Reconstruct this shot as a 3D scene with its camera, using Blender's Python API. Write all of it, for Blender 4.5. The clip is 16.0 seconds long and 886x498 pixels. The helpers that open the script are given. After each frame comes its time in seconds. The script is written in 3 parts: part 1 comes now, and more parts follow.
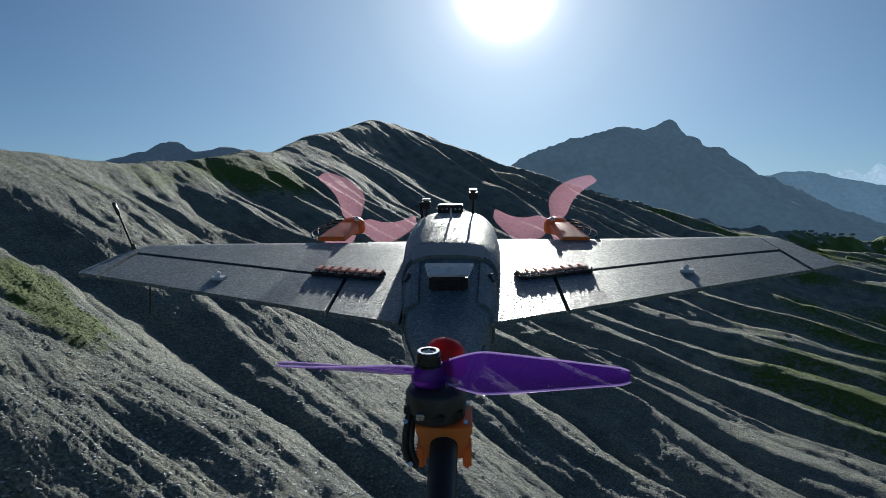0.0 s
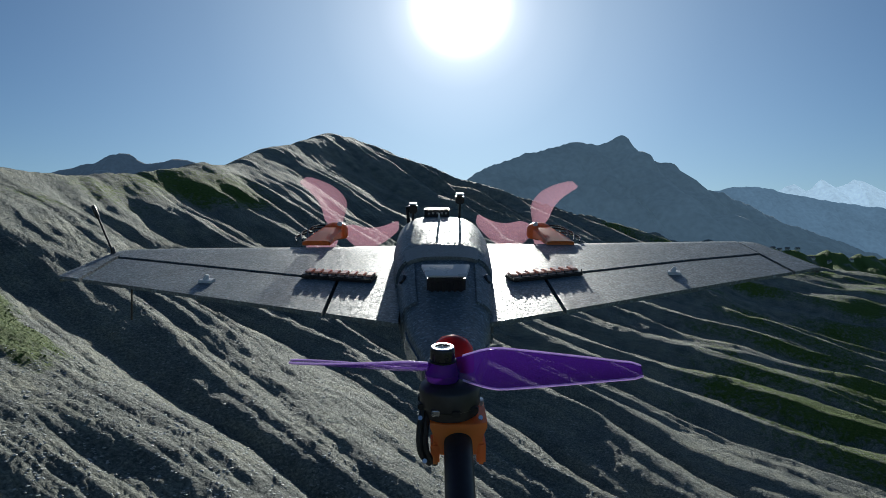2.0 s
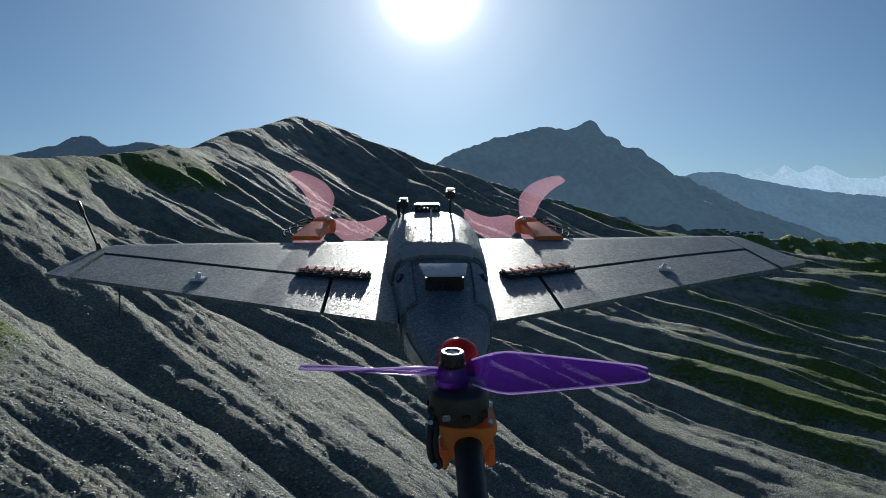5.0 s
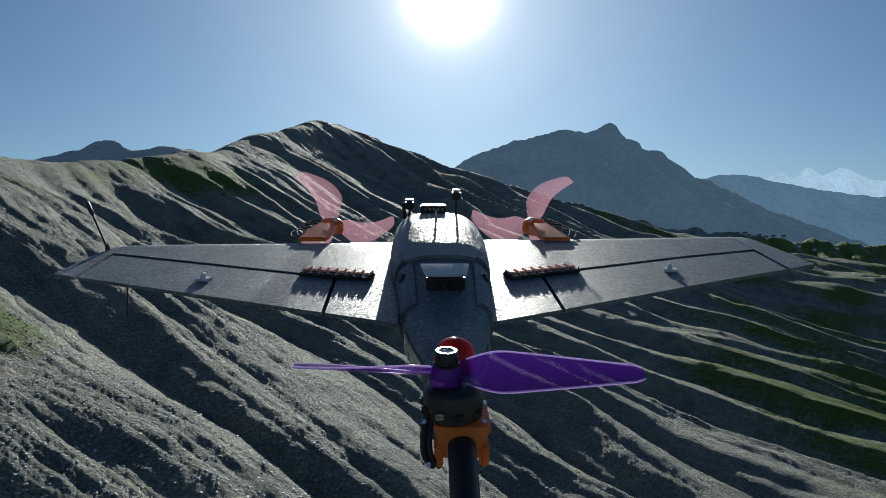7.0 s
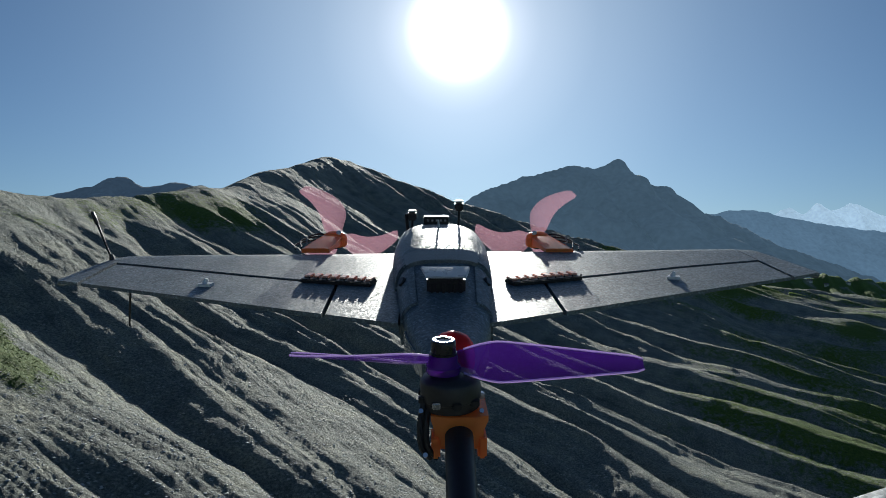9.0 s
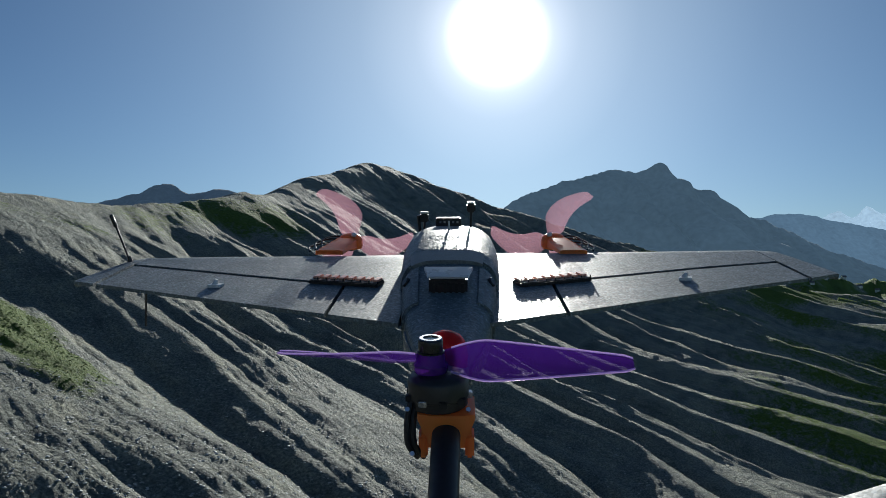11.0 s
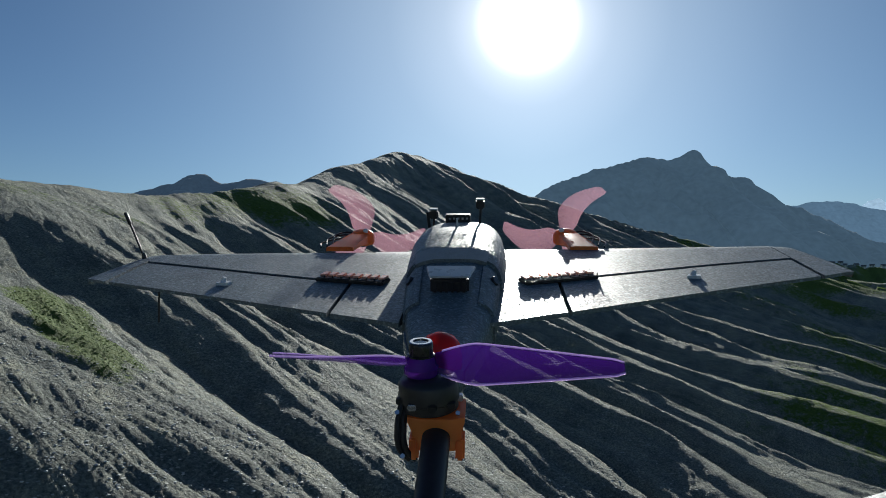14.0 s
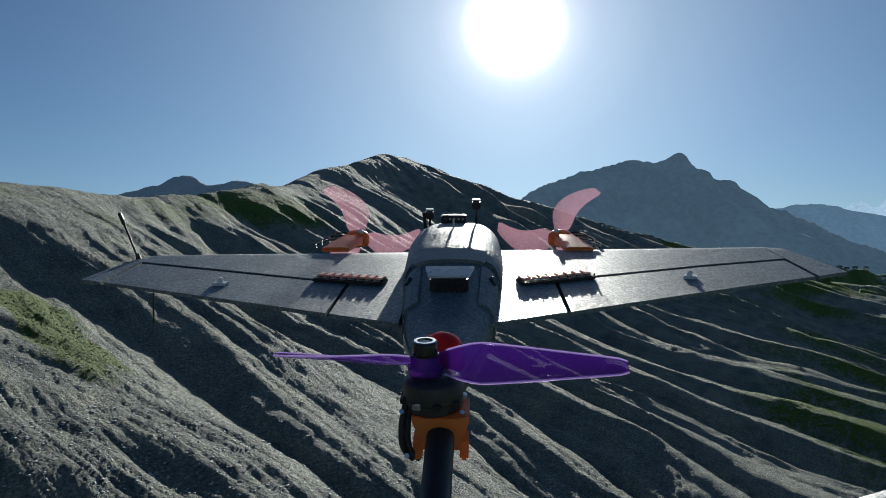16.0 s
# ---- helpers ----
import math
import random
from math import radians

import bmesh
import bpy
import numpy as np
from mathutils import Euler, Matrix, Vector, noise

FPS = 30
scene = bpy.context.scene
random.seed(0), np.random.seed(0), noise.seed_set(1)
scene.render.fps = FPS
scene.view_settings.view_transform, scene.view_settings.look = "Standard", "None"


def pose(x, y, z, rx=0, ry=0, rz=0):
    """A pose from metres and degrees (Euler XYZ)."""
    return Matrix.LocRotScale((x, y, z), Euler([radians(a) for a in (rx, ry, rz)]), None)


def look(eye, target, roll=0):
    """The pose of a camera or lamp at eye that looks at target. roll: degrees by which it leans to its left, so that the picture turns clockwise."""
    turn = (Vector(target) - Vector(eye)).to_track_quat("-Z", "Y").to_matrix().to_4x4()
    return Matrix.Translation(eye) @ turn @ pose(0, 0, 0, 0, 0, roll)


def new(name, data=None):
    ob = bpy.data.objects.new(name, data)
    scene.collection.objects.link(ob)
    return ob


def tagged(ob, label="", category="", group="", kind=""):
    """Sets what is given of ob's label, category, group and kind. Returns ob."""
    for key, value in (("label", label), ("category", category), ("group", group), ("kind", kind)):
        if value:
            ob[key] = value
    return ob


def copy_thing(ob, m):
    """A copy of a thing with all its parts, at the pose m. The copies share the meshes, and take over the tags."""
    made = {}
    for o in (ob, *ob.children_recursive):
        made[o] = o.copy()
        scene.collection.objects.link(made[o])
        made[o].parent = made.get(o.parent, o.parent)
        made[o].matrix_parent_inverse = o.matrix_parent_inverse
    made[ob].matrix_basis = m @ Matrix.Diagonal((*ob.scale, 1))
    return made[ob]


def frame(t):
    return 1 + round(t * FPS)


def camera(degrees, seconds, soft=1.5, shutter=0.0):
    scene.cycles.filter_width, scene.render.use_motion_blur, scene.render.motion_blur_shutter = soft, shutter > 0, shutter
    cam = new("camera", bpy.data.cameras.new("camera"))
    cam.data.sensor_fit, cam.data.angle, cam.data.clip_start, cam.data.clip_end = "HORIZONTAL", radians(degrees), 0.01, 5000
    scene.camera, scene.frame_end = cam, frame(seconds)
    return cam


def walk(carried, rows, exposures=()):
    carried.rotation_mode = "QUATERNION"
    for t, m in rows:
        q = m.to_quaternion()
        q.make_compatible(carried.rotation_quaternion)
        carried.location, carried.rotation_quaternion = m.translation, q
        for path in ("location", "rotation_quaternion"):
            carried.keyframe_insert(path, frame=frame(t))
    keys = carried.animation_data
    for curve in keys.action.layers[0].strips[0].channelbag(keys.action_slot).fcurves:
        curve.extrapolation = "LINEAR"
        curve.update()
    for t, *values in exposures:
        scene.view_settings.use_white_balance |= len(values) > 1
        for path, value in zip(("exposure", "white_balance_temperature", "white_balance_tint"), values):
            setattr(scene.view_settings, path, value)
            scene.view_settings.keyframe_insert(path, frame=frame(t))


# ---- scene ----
# ---- camera ----
EYE = Vector((0.0, 0.0, 200.0))
PIVOT = 0.68                     # the camera swings round a point this far ahead, on the aircraft
LENS = 60.0
cam = camera(LENS, 16.0, soft=0.8)


def swing(yaw, pitch, roll=0.0, back=0.0):
    """The pose of the camera swung about the aircraft by degrees of yaw (to its left) and pitch."""
    turn = pose(0, 0, 0, 90 + pitch, 0, yaw) @ pose(0, 0, 0, 0, 0, roll)
    ahead = turn.to_3x3() @ Vector((0, 0, -1))
    return Matrix.Translation(EYE + Vector((0, PIVOT, 0)) - ahead * (PIVOT + back)) @ turn


# seconds, yaw, pitch
PATH = [
    (0, 1.81, -1.25), (0.5, 0.88, -1.07), (1, -0.31, -0.82), (1.5, -0.43, -0.27), (2, -1.47, -0.22),
    (2.5, -1.63, -1.75), (3, -2.34, -1.62), (3.5, -3.12, -1.0), (4, -3.24, -0.77), (6.5, -4.59, -2.53),
    (7, -2.34, -1.15), (7.5, -1.39, 0.21), (8, -1.19, 0.62), (8.5, -1.17, 1.85), (9, -1.67, 1.51),
    (9.5, -0.04, 1.69), (10, 0.26, 2.16), (12.5, 3.57, 1.33), (13, 3.82, 1.12), (13.5, 3.68, 0.51),
    (14, 3.57, 1.06), (14.5, 2.46, 1.19), (15, 2.2, 2.18), (15.5, 2.36, 1.7), (16, 2.59, 1.22),
]
walk(cam, [(t, swing(a, b + 0.5)) for t, a, b in PATH], exposures=[(0.0, 0.25, 6500, 9), (16.0, 0.25, 6500, 9)])

# ---- sky and sun ----
SUN_AZ, SUN_EL = radians(2.8), radians(17.9)
SUN = Vector((math.sin(SUN_AZ) * math.cos(SUN_EL), math.cos(SUN_AZ) * math.cos(SUN_EL), math.sin(SUN_EL)))

world = bpy.data.worlds.new("sky")
scene.world = world
world.use_nodes = True
wt = world.node_tree
wt.nodes.clear()


def wn(kind, **values):
    n = wt.nodes.new(kind)
    for k, v in values.items():
        n.inputs[int(k[1:])].default_value = v
    return n


sky = wt.nodes.new("ShaderNodeTexSky")
sky.sky_type, sky.sun_disc = "NISHITA", False
sky.sun_elevation, sky.sun_rotation = SUN_EL, SUN_AZ
sky.altitude, sky.air_density, sky.dust_density, sky.ozone_density = 1900, 1.0, 0.3, 2.0
sky_bg = wn("ShaderNodeBackground", i1=0.042)
clean = wt.nodes.new("ShaderNodeMix")            # thin mountain air, a little deeper blue
clean.data_type, clean.blend_type = "RGBA", "MULTIPLY"
clean.inputs[0].default_value, clean.inputs[7].default_value = 1.0, (0.80, 0.98, 1.16, 1)
wt.links.new(sky.outputs[0], clean.inputs[6])
wt.links.new(clean.outputs[2], sky_bg.inputs[0])
# the dazzling disc of the sun and its aureole
coord = wt.nodes.new("ShaderNodeTexCoord")
dot = wt.nodes.new("ShaderNodeVectorMath")
dot.operation = "DOT_PRODUCT"
dot.inputs[1].default_value = SUN
wt.links.new(coord.outputs["Generated"], dot.inputs[0])
angle = wn("ShaderNodeMath")
angle.operation = "ARCCOSINE"
wt.links.new(dot.outputs["Value"], angle.inputs[0])
ramp = wt.nodes.new("ShaderNodeValToRGB")
ramp.color_ramp.interpolation = "B_SPLINE"
span = wn("ShaderNodeMapRange", i1=0.0, i2=radians(40), i3=0.0, i4=1.0)
wt.links.new(angle.outputs[0], span.inputs[0])
wt.links.new(span.outputs[0], ramp.inputs[0])
stops = ramp.color_ramp.elements
stops[0].position, stops[0].color = 0.0, (1, 1, 1, 1)
stops[1].position, stops[1].color = 1.0, (0, 0, 0, 1)
for at, c in ((0.03, (1, 1, 1, 1)), (0.055, (1, 1, 1, 1)), (0.075, (0.6, 0.6, 0.6, 1)), (0.1, (0.3, 0.32, 0.325, 1)), (0.15, (0.2, 0.225, 0.235, 1)), (0.25, (0.12, 0.147, 0.158, 1)), (0.45, (0.050, 0.067, 0.076, 1)), (0.75, (0.006, 0.01, 0.012, 1))):
    stops.new(at).color = c
sun_bg = wn("ShaderNodeBackground", i1=1.6)
wt.links.new(ramp.outputs[0], sun_bg.inputs[0])
both = wt.nodes.new("ShaderNodeAddShader")
out = wt.nodes.new("ShaderNodeOutputWorld")
wt.links.new(sky_bg.outputs[0], both.inputs[0])
wt.links.new(sun_bg.outputs[0], both.inputs[1])
wt.links.new(both.outputs[0], out.inputs[0])

lamp = bpy.data.lights.new("sun", "SUN")
lamp.energy, lamp.angle, lamp.color = 5.0, radians(0.55), (0.985, 0.985, 0.92)
sun = new("sun", lamp)
sun.matrix_world = look(SUN * 1000, (0, 0, 0))


# ---- materials ----
def material(name, colour, rough=0.5, metal=0.0, vary=0.15, scale=30.0, bump=0.0, bump_scale=200.0, spec=0.5, trans=0.0, coat=0.0, alpha=1.0, coords="Object"):
    """A worn surface: colour varied at two scales, with a fine relief (bump in metres)."""
    m = bpy.data.materials.new(name)
    m.use_nodes = True
    nt = m.node_tree
    b = nt.nodes["Principled BSDF"]
    tc = nt.nodes.new("ShaderNodeTexCoord")
    big, fine = nt.nodes.new("ShaderNodeTexNoise"), nt.nodes.new("ShaderNodeTexNoise")
    big.inputs["Scale"].default_value, fine.inputs["Scale"].default_value = scale, scale * 9
    big.inputs["Detail"].default_value = 5
    for n in (big, fine):
        nt.links.new(tc.outputs[coords], n.inputs["Vector"])
    add = nt.nodes.new("ShaderNodeMath")
    add.operation = "ADD"
    nt.links.new(big.outputs["Fac"], add.inputs[0])
    nt.links.new(fine.outputs["Fac"], add.inputs[1])
    rng = nt.nodes.new("ShaderNodeMapRange")
    for i, v in ((1, 0.6), (2, 1.4), (3, 1 - vary), (4, 1 + vary)):
        rng.inputs[i].default_value = v
    nt.links.new(add.outputs[0], rng.inputs[0])
    mul = nt.nodes.new("ShaderNodeVectorMath")
    mul.operation = "SCALE"
    mul.inputs[0].default_value = colour
    nt.links.new(rng.outputs[0], mul.inputs["Scale"])
    nt.links.new(mul.outputs[0], b.inputs["Base Color"])
    rr = nt.nodes.new("ShaderNodeMapRange")
    for i, v in ((1, 0.3), (2, 0.7), (3, max(0.02, rough - 0.08)), (4, min(1, rough + 0.1))):
        rr.inputs[i].default_value = v
    nt.links.new(big.outputs["Fac"], rr.inputs[0])
    nt.links.new(rr.outputs[0], b.inputs["Roughness"])
    b.inputs["Metallic"].default_value = metal
    b.inputs["Specular IOR Level"].default_value = spec
    b.inputs["Transmission Weight"].default_value = trans
    b.inputs["Coat Weight"].default_value = coat
    b.inputs["Alpha"].default_value = alpha
    if bump:
        v = nt.nodes.new("ShaderNodeTexVoronoi")
        v.inputs["Scale"].default_value = bump_scale
        nt.links.new(tc.outputs[coords], v.inputs["Vector"])
        bp = nt.nodes.new("ShaderNodeBump")
        bp.inputs["Strength"].default_value, bp.inputs["Distance"].default_value = 1.0, bump
        bp.invert = True
        nt.links.new(v.outputs["Distance"], bp.inputs["Height"])
        nt.links.new(bp.outputs[0], b.inputs["Normal"])
    return m


def foam_material(name, colour, rough):
    """Moulded bead foam: every bead is a small facet with a tilt and a shade of its own."""
    m = bpy.data.materials.new(name)
    m.use_nodes = True
    nt = m.node_tree
    b = nt.nodes["Principled BSDF"]
    L = nt.links.new
    tc = nt.nodes.new("ShaderNodeTexCoord")
    bead = nt.nodes.new("ShaderNodeTexVoronoi")
    bead.inputs["Scale"].default_value = 520
    L(tc.outputs["Object"], bead.inputs["Vector"])
    off = nt.nodes.new("ShaderNodeVectorMath")
    off.operation = "SUBTRACT"
    L(tc.outputs["Object"], off.inputs[0])
    L(bead.outputs["Position"], off.inputs[1])
    tilt = nt.nodes.new("ShaderNodeVectorMath")
    tilt.operation = "SUBTRACT"
    tilt.inputs[1].default_value = (0.5, 0.5, 0.5)
    L(bead.outputs["Color"], tilt.inputs[0])
    rise = nt.nodes.new("ShaderNodeVectorMath")
    rise.operation = "DOT_PRODUCT"
    L(off.outputs[0], rise.inputs[0])
    L(tilt.outputs[0], rise.inputs[1])
    dome = nt.nodes.new("ShaderNodeMath")          # beads are slightly domed
    dome.operation = "MULTIPLY_ADD"
    dome.inputs[1].default_value = -0.00032
    L(bead.outputs["Distance"], dome.inputs[0])
    L(rise.outputs["Value"], dome.inputs[2])
    bp = nt.nodes.new("ShaderNodeBump")
    bp.inputs["Strength"].default_value, bp.inputs["Distance"].default_value = 1.0, 0.15
    L(dome.outputs[0], bp.inputs["Height"])
    L(bp.outputs[0], b.inputs["Normal"])
    worn = nt.nodes.new("ShaderNodeTexNoise")
    worn.inputs["Scale"].default_value, worn.inputs["Detail"].default_value = 22, 6
    L(tc.outputs["Object"], worn.inputs["Vector"])
    pick = nt.nodes.new("ShaderNodeSeparateColor")
    L(bead.outputs["Color"], pick.inputs[0])
    shade = nt.nodes.new("ShaderNodeValToRGB")       # a few beads much paler: sparkle of the foam put into its colour
    e = shade.color_ramp.elements
    e[0].color, e[1].color = (0.4, 0.4, 0.4, 1), (1, 1, 1, 1)
    e.new(0.7).color = (0.5, 0.5, 0.5, 1)
    e.new(0.86).color = (0.72, 0.72, 0.72, 1)
    L(pick.outputs[0], shade.inputs[0])
    wear = nt.nodes.new("ShaderNodeMapRange")
    for i, v in ((1, 0.3), (2, 0.7), (3, 1.6), (4, 2.4)):
        wear.inputs[i].default_value = v
    L(worn.outputs["Fac"], wear.inputs[0])
    both_of = nt.nodes.new("ShaderNodeMath")
    both_of.operation = "MULTIPLY"
    L(shade.outputs[0], both_of.inputs[0])
    L(wear.outputs[0], both_of.inputs[1])
    mul = nt.nodes.new("ShaderNodeVectorMath")
    mul.operation = "SCALE"
    mul.inputs[0].default_value = colour
    L(both_of.outputs[0], mul.inputs["Scale"])
    L(mul.outputs[0], b.inputs["Base Color"])
    gloss = nt.nodes.new("ShaderNodeMapRange")
    for i, v in ((1, 0.0), (2, 1.0), (3, rough - 0.1), (4, rough + 0.12)):
        gloss.inputs[i].default_value = v
    L(pick.outputs[1], gloss.inputs[0])
    L(gloss.outputs[0], b.inputs["Roughness"])
    b.inputs["Specular IOR Level"].default_value = 0.55
    return m


FOAM = foam_material("foam_dark", (0.088, 0.122, 0.140), 0.5)
BLACK = material("plastic_black", (0.018, 0.018, 0.02), 0.35, vary=0.3)
RUBBER = material("rod_black", (0.016, 0.016, 0.018), 0.48, vary=0.3, spec=0.4)
NUT = material("anodised_black", (0.03, 0.03, 0.033), 0.22, vary=0.2, metal=0.6)
STEEL = material("steel", (0.55, 0.55, 0.57), 0.25, metal=1.0)
WHITE = material("plastic_white", (0.75, 0.75, 0.74), 0.4, vary=0.06)
TAPE = material("tape_clear", (0.16, 0.19, 0.22), 0.18, vary=0.3, spec=0.8)
CLEAR = material("tape_band", (0.15, 0.175, 0.18), 0.42, vary=0.5, scale=90, spec=0.5)
GOLD = material("copper_pads", (0.9, 0.42, 0.30), 0.35, metal=0.0, vary=0.2)


def clear_plastic(name, colour, clear, pale=0.62, rough=0.16):
    """Tinted clear plastic of a propeller blade."""
    m = bpy.data.materials.new(name)
    m.use_nodes = True
    nt = m.node_tree
    b = nt.nodes["Principled BSDF"]
    b.inputs["Base Color"].default_value = (*colour, 1)
    b.inputs["Roughness"].default_value = rough
    b.inputs["Coat Weight"].default_value = 0.4
    glow = nt.nodes.new("ShaderNodeBsdfTranslucent")
    glow.inputs[0].default_value = (*colour, 1)
    thin = nt.nodes.new("ShaderNodeBsdfTransparent")
    thin.inputs[0].default_value = (*[c * (0.97 - pale) + pale for c in colour], 1)
    one, two = nt.nodes.new("ShaderNodeMixShader"), nt.nodes.new("ShaderNodeMixShader")
    one.inputs[0].default_value, two.inputs[0].default_value = 0.5, clear
    nt.links.new(b.outputs[0], one.inputs[1])
    nt.links.new(glow.outputs[0], one.inputs[2])
    nt.links.new(one.outputs[0], two.inputs[1])
    nt.links.new(thin.outputs[0], two.inputs[2])
    nt.links.new(two.outputs[0], nt.nodes["Material Output"].inputs[0])
    return m


PURPLE = clear_plastic("blade_purple", (0.10, 0.016, 0.32), 0.64)
ORANGE = clear_plastic("plastic_orange", (1.0, 0.33, 0.085), 0.0, rough=0.42)
RED = clear_plastic("dome_red", (0.85, 0.025, 0.02), 0.12, rough=0.22)
HUB_PURPLE = clear_plastic("hub_purple", (0.17, 0.02, 0.42), 0.4)
# pale tint that stands for light caught along the blade edges
EDGE_GLINT = clear_plastic("blade_edge_glint", (0.72, 0.55, 0.92), 0.2)
PINK = clear_plastic("blade_pink", (1.0, 0.54, 0.67), 0.82, 0.95)


def terrain_material():
    """Grey shale with grass where the sheet's grass value is high."""
    m = bpy.data.materials.new("shale_and_grass")
    m.use_nodes = True
    nt = m.node_tree
    b = nt.nodes["Principled BSDF"]
    L = nt.links.new
    tc = nt.nodes.new("ShaderNodeTexCoord")

    def noise_at(scale, detail=6, rough=0.6):
        n = nt.nodes.new("ShaderNodeTexNoise")
        n.inputs["Scale"].default_value, n.inputs["Detail"].default_value, n.inputs["Roughness"].default_value = scale, detail, rough
        L(tc.outputs["Object"], n.inputs["Vector"])
        return n

    def ramp_of(fac, *cols):
        r = nt.nodes.new("ShaderNodeValToRGB")
        e = r.color_ramp.elements
        e[0].position, e[0].color = cols[0][0], (*cols[0][1], 1)
        e[1].position, e[1].color = cols[-1][0], (*cols[-1][1], 1)
        for p, c in cols[1:-1]:
            e.new(p).color = (*c, 1)
        L(fac, r.inputs[0])
        return r

    grain, patch, wide = noise_at(2.2, 8, 0.75), noise_at(0.12, 7), noise_at(0.018, 5)
    bed = nt.nodes.new("ShaderNodeAttribute")        # runs of debris drawn out down the slope
    bed.attribute_name = "bed"

    def run_at(across, along, detail):
        sc = nt.nodes.new("ShaderNodeVectorMath")
        sc.operation = "MULTIPLY"
        sc.inputs[1].default_value = (1 / across, 1 / along, 0)
        L(bed.outputs["Vector"], sc.inputs[0])
        n = nt.nodes.new("ShaderNodeTexNoise")
        n.inputs["Scale"].default_value, n.inputs["Detail"].default_value, n.inputs["Roughness"].default_value = 1.0, detail, 0.62
        L(sc.outputs[0], n.inputs["Vector"])
        return n

    runs, thin_runs = run_at(7.0, 70, 5), run_at(1.3, 16, 5)
    rock = ramp_of(grain.outputs["Fac"], (0.33, (0.10, 0.11, 0.099)), (0.47, (0.242, 0.258, 0.232)), (0.56, (0.365, 0.378, 0.334)), (0.68, (0.62, 0.63, 0.56)))
    tone = nt.nodes.new("ShaderNodeMath")
    tone.operation = "MULTIPLY_ADD"
    tone.inputs[1].default_value = 0.5
    both_runs = nt.nodes.new("ShaderNodeMath")
    both_runs.operation = "ADD"
    L(runs.outputs["Fac"], both_runs.inputs[0])
    L(thin_runs.outputs["Fac"], both_runs.inputs[1])
    half = nt.nodes.new("ShaderNodeMath")
    half.operation = "MULTIPLY"
    half.inputs[1].default_value = 0.25
    L(both_runs.outputs[0], half.inputs[0])
    L(patch.outputs["Fac"], tone.inputs[0])
    L(half.outputs[0], tone.inputs[2])
    tint = ramp_of(tone.outputs[0], (0.38, (0.56, 0.60, 0.62)), (0.5, (0.92, 0.94, 0.92)), (0.62, (1.28, 1.23, 1.08)))
    mixed = nt.nodes.new("ShaderNodeMix")
    mixed.data_type, mixed.blend_type = "RGBA", "MULTIPLY"
    mixed.inputs[0].default_value = 1.0
    L(rock.outputs[0], mixed.inputs[6])
    L(tint.outputs[0], mixed.inputs[7])
    turf = ramp_of(noise_at(1.1, 8, 0.7).outputs["Fac"], (0.3, (0.04, 0.07, 0.014)), (0.5, (0.11, 0.18, 0.03)), (0.7, (0.2, 0.25, 0.07)))
    att = nt.nodes.new("ShaderNodeAttribute")
    att.attribute_name = "grass"
    wob = nt.nodes.new("ShaderNodeMath")
    wob.operation = "MULTIPLY_ADD"
    wob.inputs[1].default_value, wob.inputs[2].default_value = 0.9, -0.45
    L(noise_at(0.5, 9, 0.72).outputs["Fac"], wob.inputs[0])
    s = nt.nodes.new("ShaderNodeMath")
    s.operation = "ADD"
    L(att.outputs["Fac"], s.inputs[0])
    L(wob.outputs[0], s.inputs[1])
    edge = nt.nodes.new("ShaderNodeMapRange")
    edge.inputs[1].default_value, edge.inputs[2].default_value = 0.42, 0.6
    L(s.outputs[0], edge.inputs[0])
    final = nt.nodes.new("ShaderNodeMix")
    final.data_type = "RGBA"
    L(edge.outputs[0], final.inputs[0])
    L(mixed.outputs[2], final.inputs[6])
    L(turf.outputs[0], final.inputs[7])
    L(final.outputs[2], b.inputs["Base Color"])
    b.inputs["Roughness"].default_value = 0.85
    b.inputs["Specular IOR Level"].default_value = 0.15
    hsum = nt.nodes.new("ShaderNodeMath")
    hsum.operation = "MULTIPLY_ADD"
    hsum.inputs[1].default_value = 0.5
    L(grain.outputs["Fac"], hsum.inputs[0])
    lumps = nt.nodes.new("ShaderNodeMath")
    lumps.operation = "MULTIPLY_ADD"
    lumps.inputs[1].default_value = 0.5
    L(thin_runs.outputs["Fac"], lumps.inputs[0])
    L(noise_at(0.45, 9, 0.7).outputs["Fac"], lumps.inputs[2])
    clod = nt.nodes.new("ShaderNodeTexVoronoi")      # broken shale in clods of half a metre
    clod.inputs["Scale"].default_value = 1.7
    clod.inputs["Randomness"].default_value = 1.0
    L(tc.outputs["Object"], clod.inputs["Vector"])
    clods = nt.nodes.new("ShaderNodeMath")
    clods.operation = "MULTIPLY_ADD"
    clods.inputs[1].default_value = -0.16
    L(clod.outputs["Distance"], clods.inputs[0])
    L(lumps.outputs[0], clods.inputs[2])
    L(clods.outputs[0], hsum.inputs[2])
    bp = nt.nodes.new("ShaderNodeBump")
    bp.inputs["Strength"].default_value, bp.inputs["Distance"].default_value = 1.0, 1.6
    L(hsum.outputs[0], bp.inputs["Height"])
    L(bp.outputs[0], b.inputs["Normal"])
    return m


